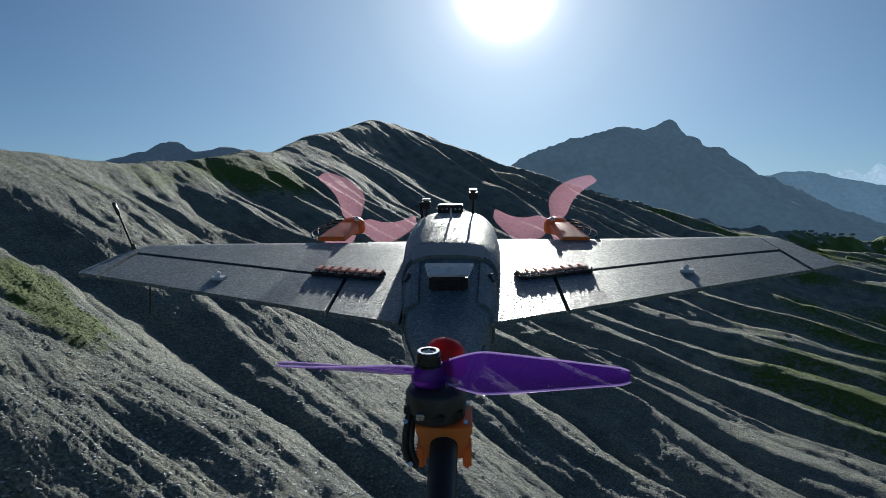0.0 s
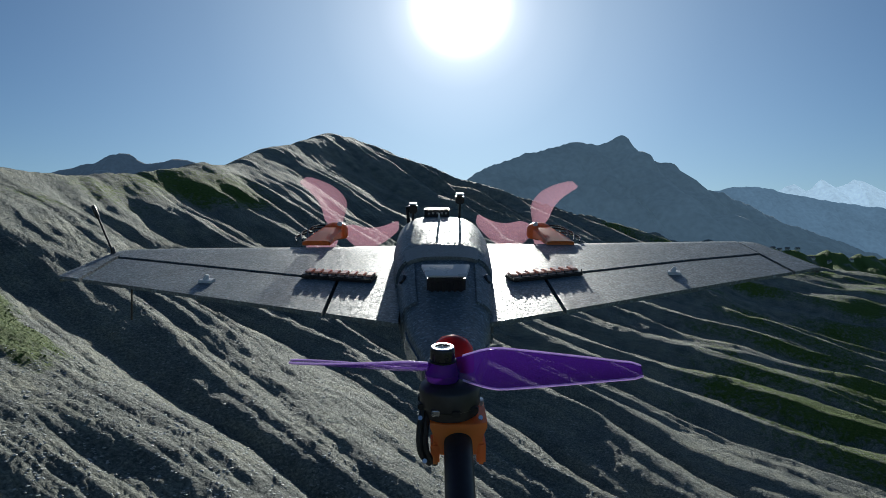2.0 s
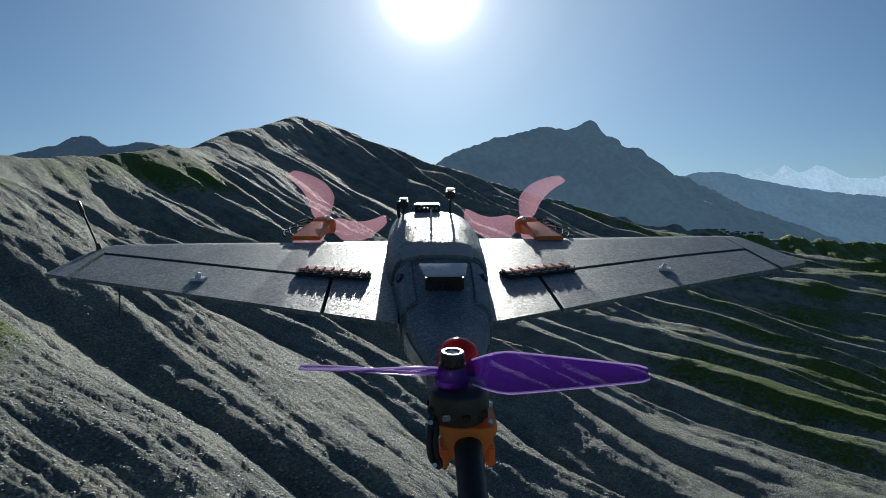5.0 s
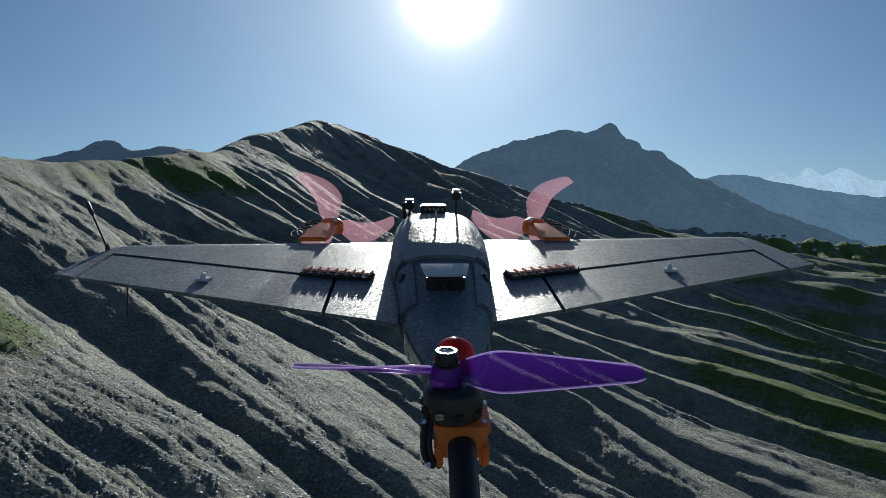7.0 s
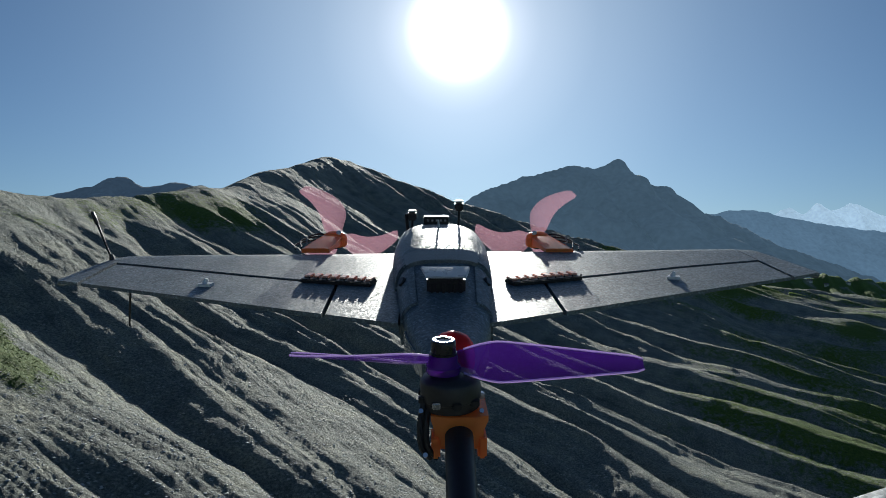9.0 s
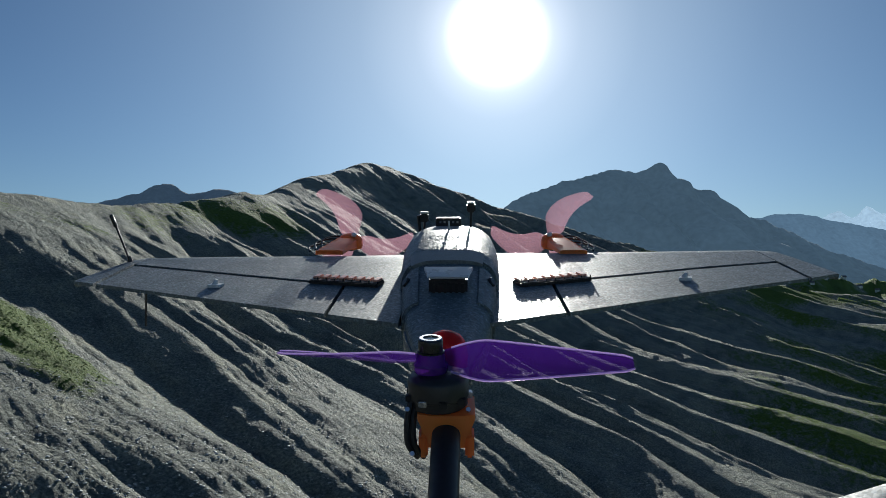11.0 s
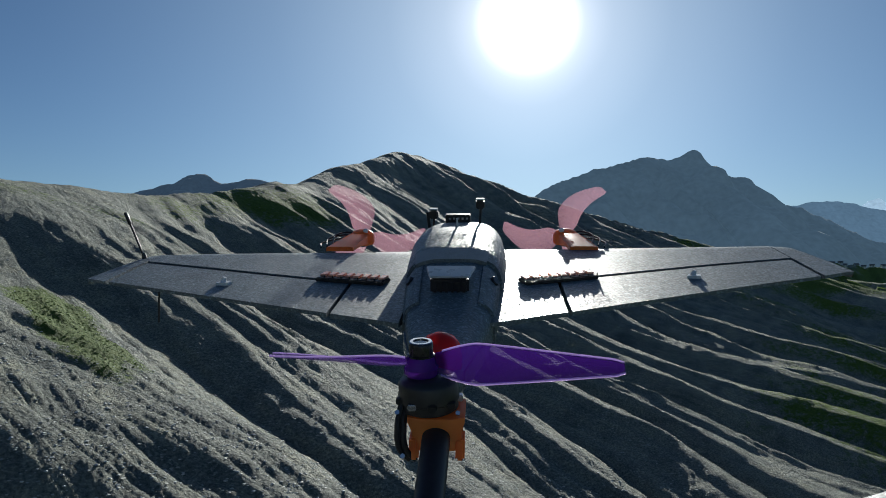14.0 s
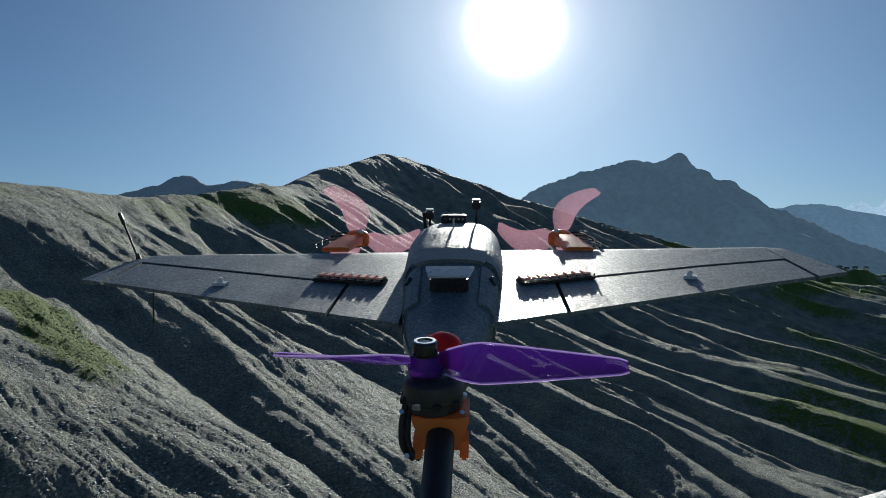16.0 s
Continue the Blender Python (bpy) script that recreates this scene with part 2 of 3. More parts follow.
def haze_material(name, colour, glow):
    """Far mountains as a backdrop: the haze of kilometres of bright air is put in as emission, mottled like the rock.
    """
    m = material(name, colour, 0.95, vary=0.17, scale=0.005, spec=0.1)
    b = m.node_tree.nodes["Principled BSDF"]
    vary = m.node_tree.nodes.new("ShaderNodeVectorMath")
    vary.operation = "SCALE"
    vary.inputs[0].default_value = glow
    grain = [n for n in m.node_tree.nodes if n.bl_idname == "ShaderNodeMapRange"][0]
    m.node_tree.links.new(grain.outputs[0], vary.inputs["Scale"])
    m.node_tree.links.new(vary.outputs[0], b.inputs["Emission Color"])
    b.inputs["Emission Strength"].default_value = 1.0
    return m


SHALE = terrain_material()


# ---- ground ----
def lattice(ix, iy, seed):
    h = (ix.astype(np.int64) * 374761393 + iy.astype(np.int64) * 668265263 + seed * 1274126177) & 0x7FFFFFFF
    h = ((h ^ (h >> 13)) * 1274126177) & 0x7FFFFFFF
    return ((h ^ (h >> 16)) & 0xFFFF) / 65535.0


def value_noise(x, y, seed=0):
    ix, iy = np.floor(x), np.floor(y)
    fx, fy = x - ix, y - iy
    fx, fy = fx * fx * fx * (fx * (fx * 6 - 15) + 10), fy * fy * fy * (fy * (fy * 6 - 15) + 10)
    a, b = lattice(ix, iy, seed), lattice(ix + 1, iy, seed)
    c, d = lattice(ix, iy + 1, seed), lattice(ix + 1, iy + 1, seed)
    return (a + (b - a) * fx) * (1 - fy) + (c + (d - c) * fx) * fy - 0.5


def fbm(x, y, octaves=5, seed=0, gain=0.5):
    total, amp = 0, 1.0
    for k in range(octaves):
        total = total + amp * value_noise(x, y, seed + k * 17)
        x, y, amp = x * 2.03 + 11.3, y * 2.03 + 5.7, amp * gain
    return total


def spline(points, n):
    """A smooth line through points, n samples, by arc length."""
    p = np.array(points, float)
    s = np.concatenate([[0], np.cumsum(np.linalg.norm(np.diff(p[:, :2], axis=0), axis=1))])
    m = np.gradient(p, s, axis=0)
    q = np.linspace(0, s[-1], n)
    i = np.clip(np.searchsorted(s, q) - 1, 0, len(s) - 2)
    w = s[i + 1] - s[i]
    t = ((q - s[i]) / w)[:, None]
    w = w[:, None]
    return q, (2 * t**3 - 3 * t**2 + 1) * p[i] + (t**3 - 2 * t**2 + t) * w * m[i] + (3 * t**2 - 2 * t**3) * p[i + 1] + (t**3 - t**2) * w * m[i + 1]


# the ridge's crest: ahead on the left, over the middle summit and away to the right; heights from the eye
CREST = [(-380, -900, 100), (-300, -350, 90), (-205, 0, 58), (-162, 130, 36), (-141, 210, 27), (-127, 300, 31), (-110, 440, 50), (-100, 560, 78), (-82, 690, 105), (-66, 780, 111),
         (-42, 860, 110), (12, 1050, 100), (231, 1450, 74), (760, 2000, 26), (1386, 2400, -10), (2600, 3100, -60), (4200, 4000, -90)]
CREST_S, CREST_P = spline(CREST, 1400)


def to_crest(x, y):
    """For plan points: arc length along the crest at the nearest place, the crest's height there and the distance (right is positive)."""
    arc = np.empty_like(x)
    tx, ty = np.gradient(CREST_P[:, 0]), np.gradient(CREST_P[:, 1])
    ln = np.hypot(tx, ty)
    tx, ty = tx / ln, ty / ln
    for a in range(0, len(x), 20000):
        sl = slice(a, a + 20000)
        d2 = (x[sl, None] - CREST_P[None, ::8, 0]) ** 2 + (y[sl, None] - CREST_P[None, ::8, 1]) ** 2
        arc[sl] = CREST_S[d2.argmin(1) * 8]
    for _ in range(6):
        dx, dy = x - np.interp(arc, CREST_S, CREST_P[:, 0]), y - np.interp(arc, CREST_S, CREST_P[:, 1])
        ux, uy = np.interp(arc, CREST_S, tx), np.interp(arc, CREST_S, ty)
        arc = arc + np.clip(0.7 * (dx * ux + dy * uy), -20, 20)
    far = dx * uy - dy * ux
    top = np.interp(arc, CREST_S, CREST_P[:, 2])
    return arc, top, far


def ground_height(x, y):
    """Height from the eye, and how grassy the place is."""
    wx = x + 14 * fbm(x / 90, y / 90, 3, 3)
    wy = y + 14 * fbm(x / 90, y / 90, 3, 8)
    arc, top, d = to_crest(wx, wy)
    r = np.hypot(x, y)
    big = np.clip(r / 500, 0.0, 3.0)
    # the crest is rounded
    right = np.where(d > 0, np.sqrt(d * d + 49) - 7, 0)
    left = np.where(d < 0, np.sqrt(d * d + 49) - 7, 0)
    depth = 175 + 0.03 * np.clip(arc - 900, 0, 3000)
    drop = depth * (1 - np.exp(-right / (320 + 60 * big)))
    drop = np.where(d < 0, np.minimum(0.55 * left, 120 + 0.05 * left), drop)
    # gullies that run down from the crest, wider far off
    rake = 0.25 + 0.9 * np.clip((arc - 980) / 480, 0, 1)
    slant = arc + rake * 420 * (1 - np.exp(-right / 420))
    q = np.log(1 + np.maximum(slant, 1) / 900) * 40
    bend = 1.3 * fbm(slant / 170, d / 300, 3, 21) + 0.3 * fbm(slant / 50, d / 140, 3, 33)

    def rib(f):
        """Ribs between gullies: a short rise and a long fall along the crest."""
        f = np.clip(f - np.floor(f), 0.0, 0.9999)
        return np.where(f < 0.46, np.sin(f / 0.46 * np.pi / 2) ** 0.85, np.cos((f - 0.46) / 0.54 * np.pi / 2) ** 0.85)

    g1 = rib(q + bend + 0.68)
    g2 = rib(q * 2.37 + 2.0 * bend + 0.4 + 0.6 * fbm(arc / 60, d / 110, 3, 51))
    g3 = rib(q * 6.1 + 5 * bend + 0.5 * fbm(arc / 60, d / 120, 3, 61))
    here = np.clip(right / (34 + 84 * big), 0, 1) ** 1.1 * np.exp(-right / (520 + 250 * big))
    vary = np.clip(0.9 + 1.1 * fbm(arc / 120, d / 160, 3, 71), 0.25, 1.6)
    z = top - drop + (0.9 + 5 * big) * fbm(slant / 60, d / 280, 5, 141, 0.52)
    z += here * (6.0 + 13.0 * big) * (g1 - 0.65) * vary
    z += here * (2.2 + 4 * big) * (g2 - 0.6) * vary * np.clip(1.3 - right / 260, 0.3, 1)
    z += np.clip(right / 60, 0.05, 1) * np.exp(-right / 500) * (0.8 + 0.5 * big) * (g3 - 0.6) * vary * np.clip(600 / np.maximum(r, 1), 0, 1) ** 2
    # rolling ground and rubble
    z += (2.0 + 7 * big) * fbm(x / 150, y / 150, 3, 5) * np.clip(np.abs(d) / 60, 0.15, 1)
    z += 0.5 * fbm(x / 7, y / 7, 6, 15, 0.62) * np.clip(300 / np.maximum(r, 1), 0, 1)
    # fine rills and broken rock, drawn out down the slope
    rough = np.clip(0.8 + 2.2 * fbm(x / 40, y / 40, 3, 44), 0.1, 2.0)
    lean = slant + 6.0 * fbm(slant / 30, right / 60, 4, 171)
    for k, (w, ln, h) in enumerate(((13.0, 170, 0.55), (5.6, 70, 0.30), (2.6, 26, 0.16), (1.2, 9, 0.10), (0.6, 3.0, 0.06))):
        v = np.abs(value_noise(lean / w + 0.7 * k, right / ln, 120 + k)) * 2
        z += rough * h * (1 + 0.5 * big) * (np.minimum(v, 0.5) * 2 - 0.7) * np.clip(right / (25 + 40 * big), 0.1, 1) * np.clip(90 * w / np.maximum(r, 1), 0, 1) ** 1.5
    z += 0.16 * rough * np.clip(fbm(x / 2.2, y / 2.2, 4, 155, 0.6), 0, 1) * np.clip(300 / np.maximum(r, 1), 0, 1)
    z += np.where(r > 250, 6 * np.minimum(big, 1.1) * fbm(x / 85, y / 85, 3, 25), 0) * np.clip(np.abs(d) / 220, 0.03, 1)
    # grass: on the low ridges towards the valley, a belt on the near slope, and along the near crest
    g = 0.47 * np.clip((right - 150) / 150, 0, 1) * np.clip(g1 * 1.2, 0.6, 1) + 0.25 * np.clip((right - 330) / 300, 0, 1)
    g += 0.74 * np.exp(-(((x + 66) / 24) ** 2 + ((y - 112) / 34) ** 2) ** 2) * np.clip(0.7 + 1.5 * fbm(slant / 14, right / 60, 4, 95), 0, 1.2)
    g += 0.66 * np.exp(-(((d - 14) / 38) ** 2)) * np.clip(1.2 - np.abs(arc - 1240) / 190, 0, 1)
    g += 0.7 * np.clip((x - 650) / 250, 0, 1) * np.clip((y - 1500) / 300, 0, 1)      # valley meadows
    g += 0.5 * fbm(x / 60, y / 60, 4, 91)
    return z, g, slant, right


def ground():
    dense = np.linspace(-36.5, 36.5, 960)
    side = np.linspace(36.5, 323.5, 230)[1:-1]
    az = np.radians(np.concatenate([dense, side]))
    rad = np.concatenate([np.linspace(0.4, 31.2, 78), 32 * (4900 / 32) ** np.linspace(0, 1, 740)])
    A, R = np.meshgrid(az, rad)
    x, y = (R * np.sin(A)).ravel(), (R * np.cos(A)).ravel()
    z, g, slant, right = ground_height(x, y)
    n, m = len(az), len(rad)
    verts = np.column_stack([x, y, z + EYE.z])
    i, j = np.meshgrid(np.arange(m - 1), np.arange(n), indexing="ij")
    a, b = (i * n + j).ravel(), (i * n + (j + 1) % n).ravel()
    faces = np.column_stack([a, b, b + n, a + n])[:, ::-1]
    # the middle, straight below the camera
    zc, gc, sc, rc = ground_height(np.zeros(1), np.zeros(1))
    verts = np.vstack([verts, [0, 0, zc[0] + EYE.z]])
    me = bpy.data.meshes.new("ground")
    fan = np.column_stack([np.arange(n), (np.arange(n) + 1) % n, np.full(n, len(verts) - 1)])
    loops = np.concatenate([faces.ravel(), fan.ravel()])
    starts = np.concatenate([np.arange(len(faces)) * 4, len(faces) * 4 + np.arange(n) * 3])
    me.vertices.add(len(verts))
    me.vertices.foreach_set("co", verts.ravel())
    me.loops.add(len(loops))
    me.loops.foreach_set("vertex_index", loops.astype(np.int32))
    me.polygons.add(len(starts))
    me.polygons.foreach_set("loop_start", starts.astype(np.int32))
    me.update(calc_edges=True)
    me.polygons.foreach_set("use_smooth", np.ones(len(starts), bool))
    at = me.attributes.new("grass", "FLOAT", "POINT")
    at.data.foreach_set("value", np.append(g, gc[0]))
    run = me.attributes.new("bed", "FLOAT_VECTOR", "POINT")
    run.data.foreach_set("vector", np.column_stack([np.append(slant, sc), np.append(right, rc), np.zeros(len(verts))]).ravel())
    me.materials.append(SHALE)
    me.validate()
    return tagged(new("ground", me), "eroded grey shale mountainside with gullies and patches of green grass", "mountainside", kind="structure")


ground()


# ---- stones and grass tufts on the near slope ----
def scatter(name, count, seed, want_grass, mat, label, kind_word, near=35, far=260, size=(0.12, 0.5)):
    rng = np.random.default_rng(seed)
    a = np.radians(rng.uniform(-36, 36, count))
    r = near * (far / near) ** rng.uniform(0, 1, count)
    x, y = r * np.sin(a), r * np.cos(a)
    z, g = ground_height(x, y)[:2]
    g = g + rng.uniform(-0.12, 0.12, count)
    keep = g > 0.6 if want_grass else g < 0.6
    x, y, z, r = x[keep], y[keep], z[keep], r[keep]
    n = len(x)
    w = rng.uniform(0, 1, n) ** 3 * (size[1] - size[0]) + size[0]
    if want_grass:
        base = np.array([(1, 0, 0), (-0.5, 0.87, 0), (-0.5, -0.87, 0), (0.55, 0.4, 0.9), (-0.7, 0.2, 0.75), (0.1, -0.6, 1.0), (0, 0, 0.5)])
        tris = np.array([(0, 1, 3), (1, 2, 4), (2, 0, 5), (0, 3, 6), (1, 4, 6), (2, 5, 6), (3, 1, 6), (4, 2, 6), (5, 0, 6)])
    else:
        base = np.array([(1, 0, 0), (0.2, 0.9, 0.1), (-0.9, 0.3, 0), (-0.4, -0.8, 0.05), (0.6, -0.7, 0.1), (0.2, 0.1, 0.36), (-0.4, 0.0, 0.28), (0, 0, -0.5)])
        tris = np.array([(0, 1, 5), (1, 2, 6), (1, 6, 5), (2, 3, 6), (3, 4, 6), (4, 5, 6), (4, 0, 5), (0, 7, 1), (1, 7, 2), (2, 7, 3), (3, 7, 4), (4, 7, 0)])
    turn = rng.uniform(0, 6.28, n)
    c, sn = np.cos(turn), np.sin(turn)
    b = base[None] * rng.uniform(0.7, 1.3, (n, len(base), 3)) * w[:, None, None]
    vx = b[..., 0] * c[:, None] - b[..., 1] * sn[:, None] + x[:, None]
    vy = b[..., 0] * sn[:, None] + b[..., 1] * c[:, None] + y[:, None]
    vz = b[..., 2] + z[:, None] + EYE.z - 0.02
    verts = np.stack([vx, vy, vz], -1).reshape(-1, 3)
    faces = (tris[None] + (np.arange(n) * len(base))[:, None, None]).reshape(-1, 3)
    me = bpy.data.meshes.new(name)
    me.from_pydata(verts.tolist(), [], faces.tolist())
    me.materials.append(mat)
    return tagged(new(name, me), label, kind_word, kind="stuff")


STONE = material("stone_grey", (0.5, 0.51, 0.49), 0.7, vary=0.35, scale=0.8, spec=0.3)
TURF = material("grass_tufts", (0.085, 0.14, 0.025), 0.7, vary=0.5, scale=0.5, spec=0.3)
scatter("loose_stones", 46000, 4, False, STONE, "loose grey shale stones scattered over the slope", "stones", far=220, size=(0.06, 0.34))
scatter("grass_tufts", 60000, 9, True, TURF, "low green grass tufts on the shale", "grass", size=(0.08, 0.26))


# ---- far mountains ----
def mountain(name, crest, width, fall, rough, mat, label, seed, base=-420, cliff=0.0):
    """A long mountain: its crest line (from the eye), how wide and how steep its flanks are."""
    s, p = spline(crest, 340)
    across = np.linspace(-1, 1, 81)
    tx, ty = np.gradient(p[:, 0]), np.gradient(p[:, 1])
    ln = np.hypot(tx, ty)
    nx, ny = ty / ln, -tx / ln
    S, C = np.meshgrid(s, across, indexing="ij")
    X = p[:, 0][:, None] + nx[:, None] * C * width
    Y = p[:, 1][:, None] + ny[:, None] * C * width
    off = np.abs(C) * width
    p[:, 2] += rough * (16 * fbm(s / 60, s * 0 + seed, 4, seed + 9) + 9 * (np.abs(fbm(s / 28, s * 0 + 3.3, 3, seed + 11)) - 0.2))
    q = S / 170 + 1.4 * fbm(S / 300, off / 260, 3, seed)
    spur = np.abs(np.sin(np.pi * q)) ** 0.8
    Z = p[:, 2][:, None] - fall * off ** 1.0 - cliff * np.clip(off / 25, 0, 1)
    Z = Z + np.clip(off / 160, 0, 1) * 75 * rough * (spur - 0.6) + rough * 34 * fbm(X / 120, Y / 120, 5, seed + 3) * np.clip(off / 60, 0.25, 1)
    Z = np.maximum(Z, base)
    n, m = len(s), len(across)
    verts = np.column_stack([X.ravel(), Y.ravel(), Z.ravel() + EYE.z])
    i, j = np.meshgrid(np.arange(n - 1), np.arange(m - 1), indexing="ij")
    a = (i * m + j).ravel()
    faces = np.column_stack([a, a + 1, a + m + 1, a + m])
    me = bpy.data.meshes.new(name)
    me.from_pydata(verts.tolist(), [], faces.tolist())
    me.polygons.foreach_set("use_smooth", np.ones(len(faces), bool))
    me.materials.append(mat)
    return tagged(new(name, me), label, "mountain", kind="structure")


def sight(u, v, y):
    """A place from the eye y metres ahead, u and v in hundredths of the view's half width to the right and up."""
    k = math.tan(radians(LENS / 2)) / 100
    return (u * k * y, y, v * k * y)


# rock colour, then the haze before it as an emitted colour
PEAK_MAT = haze_material("far_rock_haze", (0.10, 0.11, 0.12), (0.036, 0.065, 0.095))
BLUE_MAT = haze_material("ridge_rock_haze", (0.06, 0.07, 0.09), (0.07, 0.128, 0.195))
SNOW_MAT = haze_material("snow_rock_haze", (0.5, 0.52, 0.55), (0.27, 0.39, 0.50))
LEFT_MAT = haze_material("far_hill_haze", (0.06, 0.07, 0.08), (0.022, 0.04, 0.065))

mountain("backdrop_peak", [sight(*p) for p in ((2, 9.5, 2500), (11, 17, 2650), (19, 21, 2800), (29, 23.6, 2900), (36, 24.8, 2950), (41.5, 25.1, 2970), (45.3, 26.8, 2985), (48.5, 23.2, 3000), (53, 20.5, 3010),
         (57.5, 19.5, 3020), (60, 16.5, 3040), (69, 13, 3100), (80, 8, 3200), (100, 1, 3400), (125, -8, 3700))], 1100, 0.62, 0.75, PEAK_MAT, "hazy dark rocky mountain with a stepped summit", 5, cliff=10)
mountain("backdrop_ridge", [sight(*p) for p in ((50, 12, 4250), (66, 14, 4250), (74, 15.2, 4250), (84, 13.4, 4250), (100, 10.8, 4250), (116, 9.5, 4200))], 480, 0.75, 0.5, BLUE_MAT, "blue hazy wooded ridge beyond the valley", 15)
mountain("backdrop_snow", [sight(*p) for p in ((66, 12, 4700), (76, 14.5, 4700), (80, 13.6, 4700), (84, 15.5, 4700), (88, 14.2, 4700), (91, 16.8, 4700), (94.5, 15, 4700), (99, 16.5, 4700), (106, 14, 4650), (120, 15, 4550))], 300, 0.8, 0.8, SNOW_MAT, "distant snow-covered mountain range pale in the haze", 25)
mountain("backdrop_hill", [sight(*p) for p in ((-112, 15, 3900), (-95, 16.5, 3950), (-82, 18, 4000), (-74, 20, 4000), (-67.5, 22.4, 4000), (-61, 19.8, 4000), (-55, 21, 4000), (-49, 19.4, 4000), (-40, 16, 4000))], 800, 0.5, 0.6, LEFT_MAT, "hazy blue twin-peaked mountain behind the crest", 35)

# ---- the hamlet on the valley meadows ----
PLASTER = material("plaster_pale", (0.72, 0.69, 0.62), 0.8, vary=0.12, scale=0.6, spec=0.2)
SLATE = material("roof_slate", (0.16, 0.15, 0.15), 0.6, vary=0.25, scale=1.5, spec=0.3)
PANE = material("window_dark", (0.03, 0.035, 0.04), 0.12, vary=0.1)


def mesh_part(name, verts, faces, mat, parent):
    me = bpy.data.meshes.new(name)
    me.from_pydata(verts, [], faces)
    me.materials.append(mat)
    ob = new(name, me)
    ob.parent = parent
    return ob


def block(x0, x1, y0, y1, z0, z1):
    verts = [(x, y, z) for z in (z0, z1) for x, y in ((x0, y0), (x1, y0), (x1, y1), (x0, y1))]
    return verts, [(3, 2, 1, 0), (4, 5, 6, 7), (0, 1, 5, 4), (1, 2, 6, 5), (2, 3, 7, 6), (3, 0, 4, 7)]


def house():
    """A gabled house of two storeys, standing on its base with the ridge along x."""
    top = new("house")
    tagged(top, "small pale plastered house with a dark roof on the valley meadow", "house", "houses of the hamlet")
    v, f = block(-6, 6, -4, 4, -2.5, 5.5)
    mesh_part("wall", v + [(-6, 0, 8.6), (6, 0, 8.6)], f + [(4, 7, 8), (6, 5, 9)], PLASTER, top)
    for sy in (-1, 1):
        mesh_part("roof", [(-6.8, 0, 8.7), (6.8, 0, 8.7), (6.8, sy * 5.0, 4.9), (-6.8, sy * 5.0, 4.9), (-6.8, 0, 9.0), (6.8, 0, 9.0), (6.8, sy * 5.0, 5.2), (-6.8, sy * 5.0, 5.2)],
                  [(0, 1, 2, 3), (4, 7, 6, 5), (0, 4, 5, 1), (1, 5, 6, 2), (2, 6, 7, 3), (3, 7, 4, 0)], SLATE, top)
    v, f = block(2.4, 3.2, 0.6, 1.4, 7, 10)
    mesh_part("chimney", v, f, PLASTER, top)
    for z in (0.9, 3.5):
        for x in (-3.6, 0.0, 3.6):
            v, f = block(x - 0.6, x + 0.6, -4.06, -3.9, z, z + 1.3)
            mesh_part("window", v, f, PANE, top)
    return top


def hamlet():
    rng = random.Random(12)
    first = house()
    for k in range(13):
        x, y = rng.uniform(880, 1330), 0.0
        y = 2075 + (x - 900) * 0.55 + rng.uniform(-15, 60)
        z = ground_height(np.array([x]), np.array([y]))[0][0]
        place = pose(x, y, z + EYE.z + 0.6, 0, 0, rng.uniform(-35, 35))
        if k == 0:
            first.matrix_world = place
        else:
            copy_thing(first, place)


hamlet()

# ---- the aircraft ----
HIGH = 0.20                       # the camera above the wing, in the aircraft's own axes
NOSE_UP = 11.5
HUB = Vector((0.0, 0.83, -0.03))  # the aircraft's origin in design axes (x right, y to the nose, z up)
TRIM = 1.2                        # the aircraft pitched about the pivot
AIRFRAME = pose(EYE.x, EYE.y + PIVOT, EYE.z, TRIM) @ pose(0, -PIVOT, 0, NOSE_UP) @ Matrix.Translation(HUB - Vector((0, 0, HIGH)))


def part(name, bm, mat, parent, label=""):
    """Links bm, given in design axes, as one mesh under a thing or a part."""
    bm.normal_update()
    bmesh.ops.recalc_face_normals(bm, faces=bm.faces)
    bmesh.ops.translate(bm, verts=bm.verts, vec=-HUB)
    me = bpy.data.meshes.new(name)
    bm.to_mesh(me)
    bm.free()
    for p in me.polygons:
        p.use_smooth = True
    me.materials.append(mat)
    me.set_sharp_from_angle(angle=radians(38))
    ob = new(name, me)
    ob.parent = parent
    return tagged(ob, label) if label else ob


def loft(rings, bm=None, caps=True):
    """Skins rings of the same number of points."""
    bm = bm or bmesh.new()
    rows = [[bm.verts.new(p) for p in ring] for ring in rings]
    n = len(rows[0])
    for a, b in zip(rows, rows[1:]):
        for k in range(n):
            bm.faces.new((a[k], a[(k + 1) % n], b[(k + 1) % n], b[k]))
    if caps:
        bm.faces.new(rows[0])
        bm.faces.new(rows[-1])
    return bm


def box(lo, hi, bevel=0.0, bm=None, turn=None):
    """A box with rounded edges."""
    made = bmesh.new()
    bmesh.ops.create_cube(made, size=1)
    lo, hi = Vector(lo), Vector(hi)
    for v in made.verts:
        v.co = Vector([v.co[i] * (hi[i] - lo[i]) for i in range(3)])
    if bevel:
        bmesh.ops.bevel(made, geom=made.edges[:], offset=bevel, segments=2, affect="EDGES")
    mid = Matrix.Translation((lo + hi) / 2) @ (turn or Matrix())
    bmesh.ops.transform(made, matrix=mid, verts=made.verts)
    return merge(made, bm)


def merge(made, bm):
    if bm is None:
        return made
    me = bpy.data.meshes.new("scratch")
    made.to_mesh(me)
    made.free()
    bm.from_mesh(me)
    bpy.data.meshes.remove(me)
    return bm


